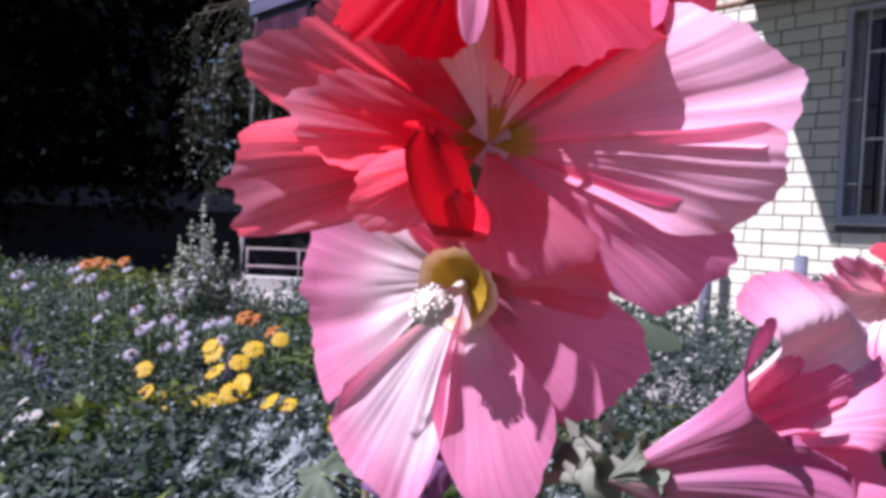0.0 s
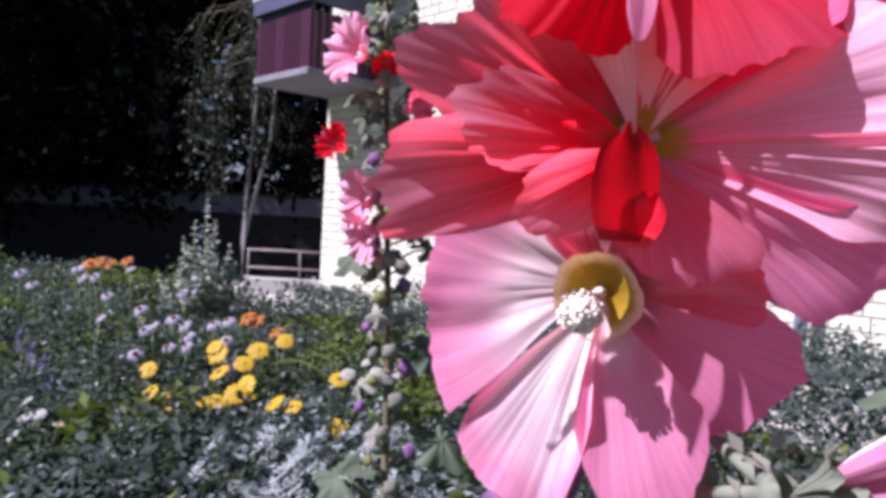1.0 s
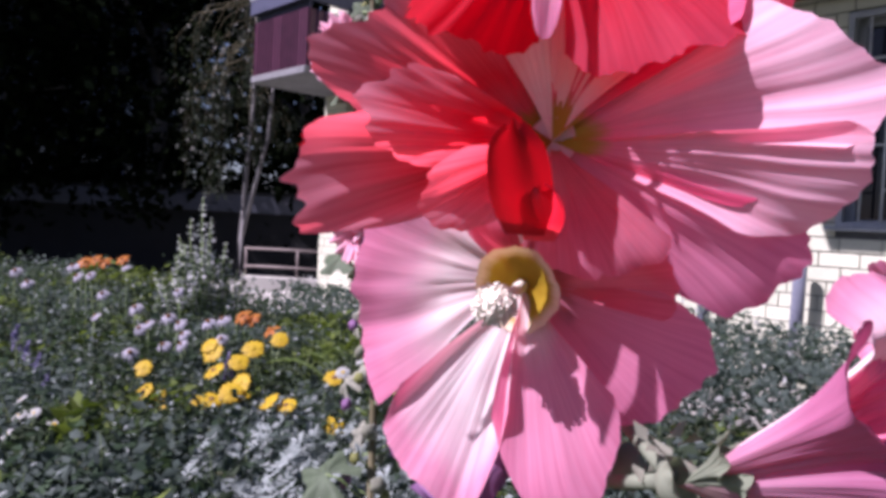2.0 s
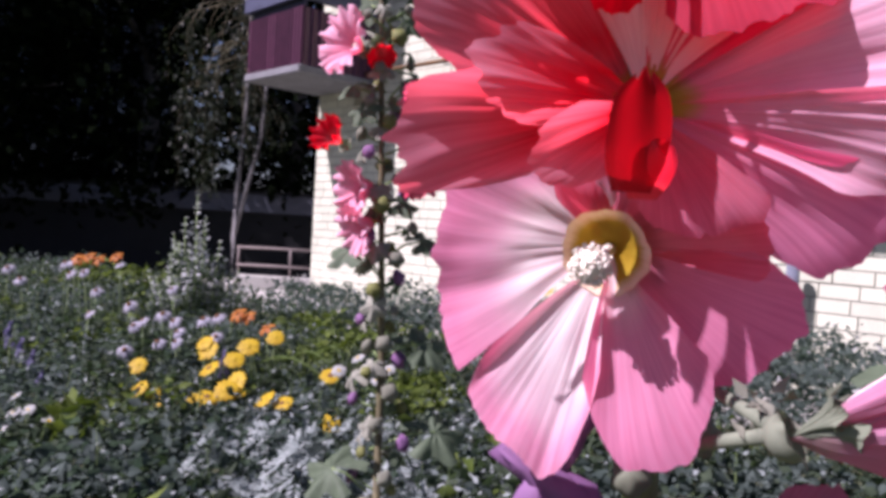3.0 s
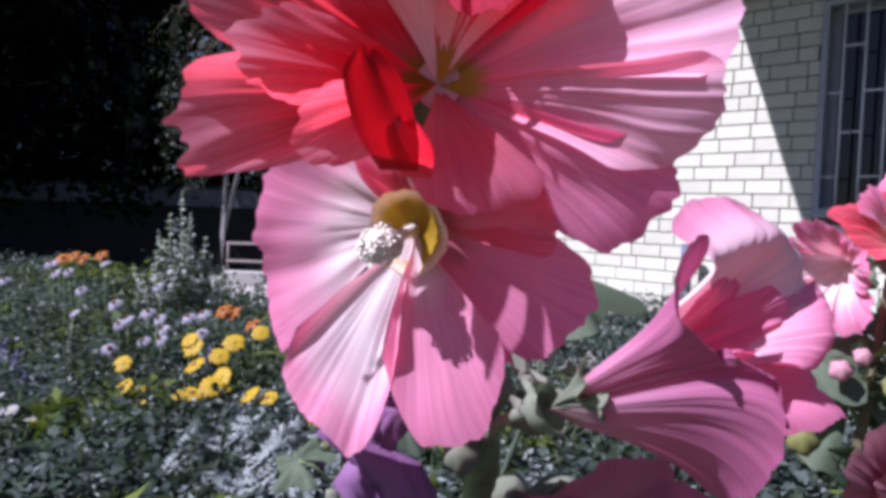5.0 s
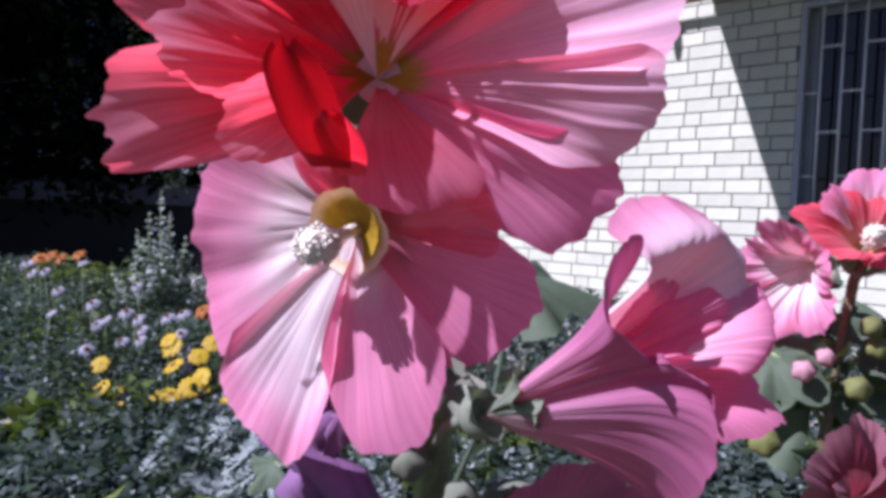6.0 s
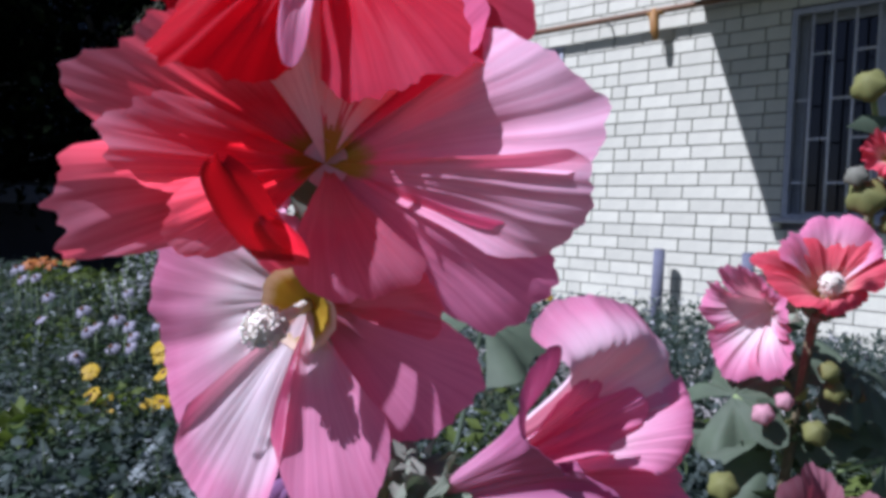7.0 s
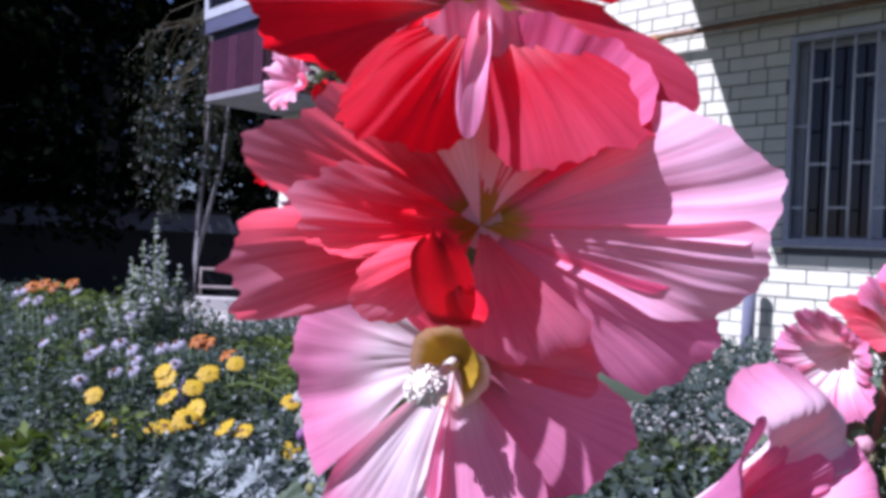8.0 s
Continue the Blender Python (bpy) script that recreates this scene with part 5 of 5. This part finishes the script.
# silver spire plant
def spire(x, y, z, seed):
    r = np.random.default_rng(seed)
    t = thing("silver_spire_plant", Matrix.Translation((x, y, 0)), "silver-grey plant with many upright white flower spikes", "plant")
    stems = bmesh.new()
    pts, ups, sz = [], [], []
    for k in range(42):
        dx = (0.0, -0.07, 0.06, -0.13, 0.15)[k] if k < 5 else r.uniform(-0.27, 0.27)
        dy = 0.0 if k < 5 else r.normal(0, 0.08)
        top = z - abs(dx) * 1.25 - (0.0 if k == 0 else r.uniform(0.03, 0.14) + (0.10 if k > 8 else 0.0) + (0.14 if k > 24 else 0.0))
        tube(stems, [(dx * 0.2, dy * 0.2, 0), (dx * 0.8, dy * 0.8, top * 0.55), (dx, dy, top)], [0.006, 0.005, 0.002], 5)
        nodes = 9
        for i in range(nodes):
            q = i / nodes
            zz = top - 0.34 * q - r.uniform(0, 0.02)
            w = 0.004 + 0.030 * q ** 0.8
            for a in r.uniform(0, 6.28, 4 if q > 0.2 else 3):
                pts.append((dx * (1 - 0.3 * q) + w * 0.5 * math.cos(a), dy + w * 0.5 * math.sin(a), zz))
                ups.append((math.cos(a), math.sin(a), 0.35))
                sz.append(0.010 + 0.014 * q ** 0.6)
    part("stem", stems, STEM, t)
    leaf_cloud("leaves", np.array(pts), np.array(sz), SPIKE_WHITE, 0.6, seed, 1.6, t, np.array(ups))
    low = np.column_stack([r.normal(0, 0.17, 420), r.normal(0, 0.10, 420), r.uniform(0.30, 0.74, 420)])
    low = low[low[:, 2] < z - 0.18 - 1.5 * np.abs(low[:, 0])]
    leaf_cloud("lower_leaves", low, r.uniform(0.02, 0.035, len(low)), BED_GREEN, 0.5, seed + 1, 1.7, t)


spire(-1.71, 4.34, 1.08, 600)


# silvery lobed clumps in front
def dusty(x, y, size, count, seed):
    r = random.Random(seed)
    t = thing("dusty_miller", Matrix.Translation((x, y, 0)), "silver-white felted clump with deeply cut leaves", "plant", "silver clumps")
    part("stem", tubes(([(0, 0, -0.01), (0.01, 0, 0.12), (0, 0, 0.2)], [0.006, 0.005, 0.003])), STEM, t)
    for k in range(count):
        a = r.uniform(0, math.tau)
        o = size * math.sqrt(r.uniform(0, 1))
        z = 0.10 + 0.22 * (1 - (o / size) ** 2) * r.uniform(0.6, 1.1)
        m = facing((o * math.cos(a), o * math.sin(a), z), (math.cos(a) * 0.7, math.sin(a) * 0.7 - 0.3, 0.8), math.degrees(a) + r.uniform(-50, 50))
        bm = bmesh.new()
        ln = r.uniform(0.05, 0.10)
        for b in range(7):
            u = 0.25 + 0.75 * (b // 2 + 1) / 4
            s = 0 if b == 6 else (1 if b % 2 else -1)
            base = Vector((ln * (u - 0.25), 0, 0))
            tip = base + Vector((ln * 0.22, s * ln * 0.30, 0.012)) if s else Vector((ln * 1.05, 0, -0.004))
            w = ln * 0.075
            q = [m @ v for v in (base + Vector((-w, 0, 0)), (base + tip) / 2 + Vector((-w * 0.3, w * 0.9 * (s or 1), 0.004)), tip, (base + tip) / 2 + Vector((w, -w * 0.4 * (s or 1), 0.004)))]
            bm.faces.new([bm.verts.new(v) for v in q])
        part("leaf", bm, SILVER, t)


for k, (x, y, s, c) in enumerate(((-0.50, 2.16, 0.17, 60), (-0.62, 2.30, 0.14, 40), (-0.36, 2.02, 0.12, 36), (-0.80, 2.12, 0.13, 34), (-0.30, 2.35, 0.15, 44), (-0.42, 2.55, 0.14, 40), (-0.22, 1.95, 0.12, 34))):
    dusty(x, y, s, c, 700 + k)


def grass_clump(x, y, count, ln, seed, name="grass_clump", label="clump of arching pale green grass blades"):
    r = random.Random(seed)
    bm = bmesh.new()
    for _ in range(count):
        a, l = r.uniform(0, math.tau), ln * r.uniform(0.5, 1.0)
        o = Vector((r.gauss(0, 0.03), r.gauss(0, 0.03), 0))
        d = Vector((math.cos(a), math.sin(a), 0))
        s = Vector((-math.sin(a), math.cos(a), 0)) * 0.004
        bend = r.uniform(0.2, 0.8)
        prev = None
        for i in range(6):
            u = i / 5
            c = o + d * l * bend * u * u + Vector((0, 0, l * (u - 0.45 * bend * u * u)))
            w = s * (1 - u) + s * 0.08
            cur = (bm.verts.new(c - w), bm.verts.new(c + w))
            if prev:
                bm.faces.new((prev[0], prev[1], cur[1], cur[0]))
            prev = cur
    ob = link_mesh(name, bm, GRASS)
    ob.location = (x, y, 0)
    return tagged(ob, label, "grass", "grass clumps")


for k, (x, y, c, l) in enumerate(((-1.30, 2.02, 80, 0.24), (-1.45, 2.10, 70, 0.22), (-1.18, 1.92, 60, 0.20), (-0.84, 3.40, 90, 0.52), (-0.72, 3.50, 80, 0.50), (-0.95, 3.55, 70, 0.48), (-1.62, 2.2, 60, 0.24), (-0.55, 3.6, 80, 0.45))):
    grass_clump(x, y, c, l, 800 + k)

# long leaves arching over the daisies
sword = thing("day_lily", Matrix.Translation((-0.50, 3.15, 0)), "yellow-green day lily with long arching sword leaves", "plant")
for k, (dx, top, out) in enumerate(((-0.56, 0.375, 0.30), (-0.40, 0.40, 0.22), (0.20, 0.36, 0.1), (-0.25, 0.42, 0.12))):
    bm = bmesh.new()
    prev = None
    for i in range(15):
        u = i / 14
        c = Vector((dx * u ** 1.3, 0.04 * k * u, top * math.sin(min(u * 2.2, 1.9)) - 0.10 * max(0, u - 0.7)))
        w = 0.011 * (1 - u ** 3) + 0.001
        cur = [bm.verts.new(c + Vector((0, -w, 0.5 * w))), bm.verts.new(c + Vector((0, 0, -0.3 * w))), bm.verts.new(c + Vector((0, w, 0.5 * w)))]
        if prev:
            bm.faces.new((prev[0], prev[1], cur[1], cur[0]))
            bm.faces.new((prev[1], prev[2], cur[2], cur[1]))
        prev = cur
    part("leaf", bm, GRASS, sword)

# planting along the foot of the brick wall
xy = scatter(20000, -1.6, 3.0, 2.2, 6.2, lambda x, y: -2.3 < 0.69088 * (x - 1.7103) + 0.72297 * (y - 5.4378) < -0.16)
z = np.array([0.46 + 0.16 * noise.noise(Vector((x * 2, y * 2, 3))) for x, y in xy]) * rng.uniform(0.1, 1.0, len(xy)) ** 0.5
tagged(leaf_cloud("wall_planting", np.column_stack([xy, z]), rng.uniform(0.012, 0.030, len(xy)), BED_BLUE, 0.7, 31, 2.2), "green planting along the foot of the brick wall", "foliage", kind="stuff")
pick = rng.uniform(0, 1, len(xy)) < 0.06
tagged(leaf_cloud("wall_planting_blossom", np.column_stack([xy[pick], z[pick] + 0.06]), rng.uniform(0.012, 0.028, pick.sum()), WHITE_PETAL, 0.7, 32, 1.5), "tiny white blossom on the wall planting", "foliage", kind="stuff")
for k, (x, y, zz) in enumerate(((0.52, 4.75, 0.56), (0.60, 4.80, 0.58), (0.70, 4.78, 0.55), (0.45, 4.85, 0.60))):
    daisy("yellow_daisy", x, y, zz, 0.045, 12, 0.009, 0.15, YELLOW, YELLOW, "bright yellow daisy on a green stem", "yellow daisies", 900 + k)


# ---- bricks of the house front, last ----
PITCH, COURSE, BW, BH, JOINT = 0.250, 0.0972, 0.242, 0.0888, 0.0085


def brick_mesh(x0, x1):
    bm = bmesh.new()
    box(bm, x0, x1, 0.0, 0.03, 0.0, BH)
    me = bpy.data.meshes.new("brick")
    bmesh.ops.bevel(bm, geom=[e for e in bm.edges if all(v.co.y < 0.01 for v in e.verts)], offset=0.003, segments=1, affect="EDGES")
    bm.to_mesh(me)
    bm.free()
    me.materials.append(BRICK)
    return me


whole = brick_mesh(0, BW)
cut_meshes = {}
rest = bmesh.new()
rb = random.Random(77)
made = 0
row = 0
zc = -0.02
while zc < TOP - COURSE:
    x = LEFT + 0.004 - rb.choice((0.0, 0.06, 0.12, 0.18))
    last = PITCH
    while x < RIGHT - 0.02:
        length = rb.choice((PITCH, PITCH, PITCH, PITCH * 0.52)) if last > 0.2 else PITCH
        last = length
        a, b = max(x, LEFT + 0.003), min(x + length - JOINT, RIGHT - 0.003)
        spans = [(a, b)]
        for wx0, wx1, wz0, wz1 in WIN:
            if zc + BH > wz0 - 0.03 and zc < wz1:
                nxt = []
                for p, q in spans:
                    if q <= wx0 or p >= wx1:
                        nxt.append((p, q))
                    else:
                        if p < wx0 - 0.03:
                            nxt.append((p, wx0 - 0.006))
                        if q > wx1 + 0.03:
                            nxt.append((wx1 + 0.006, q))
                spans = nxt
        for p, q in spans:
            if q - p < 0.03:
                continue
            dy = rb.uniform(-0.0025, 0.0015)
            if -1.2 < p < 0.9 and 0.75 < zc < 2.75 and made < 300:
                w = round(q - p, 3)
                if w not in cut_meshes:
                    cut_meshes[w] = whole if abs(w - BW) < 0.002 else brick_mesh(0, w)
                ob = new("brick", cut_meshes[w])
                ob.parent = wall_front
                ob.location = (p, dy, zc)
                made += 1
            else:
                box(rest, p, q, dy, 0.03, zc, zc + BH)
        x += length
    zc += COURSE
    row += 1
tagged(part("brickwork", rest, BRICK_FAR, wall_front, "courses of white silicate brick", smooth=False), kind="stuff")
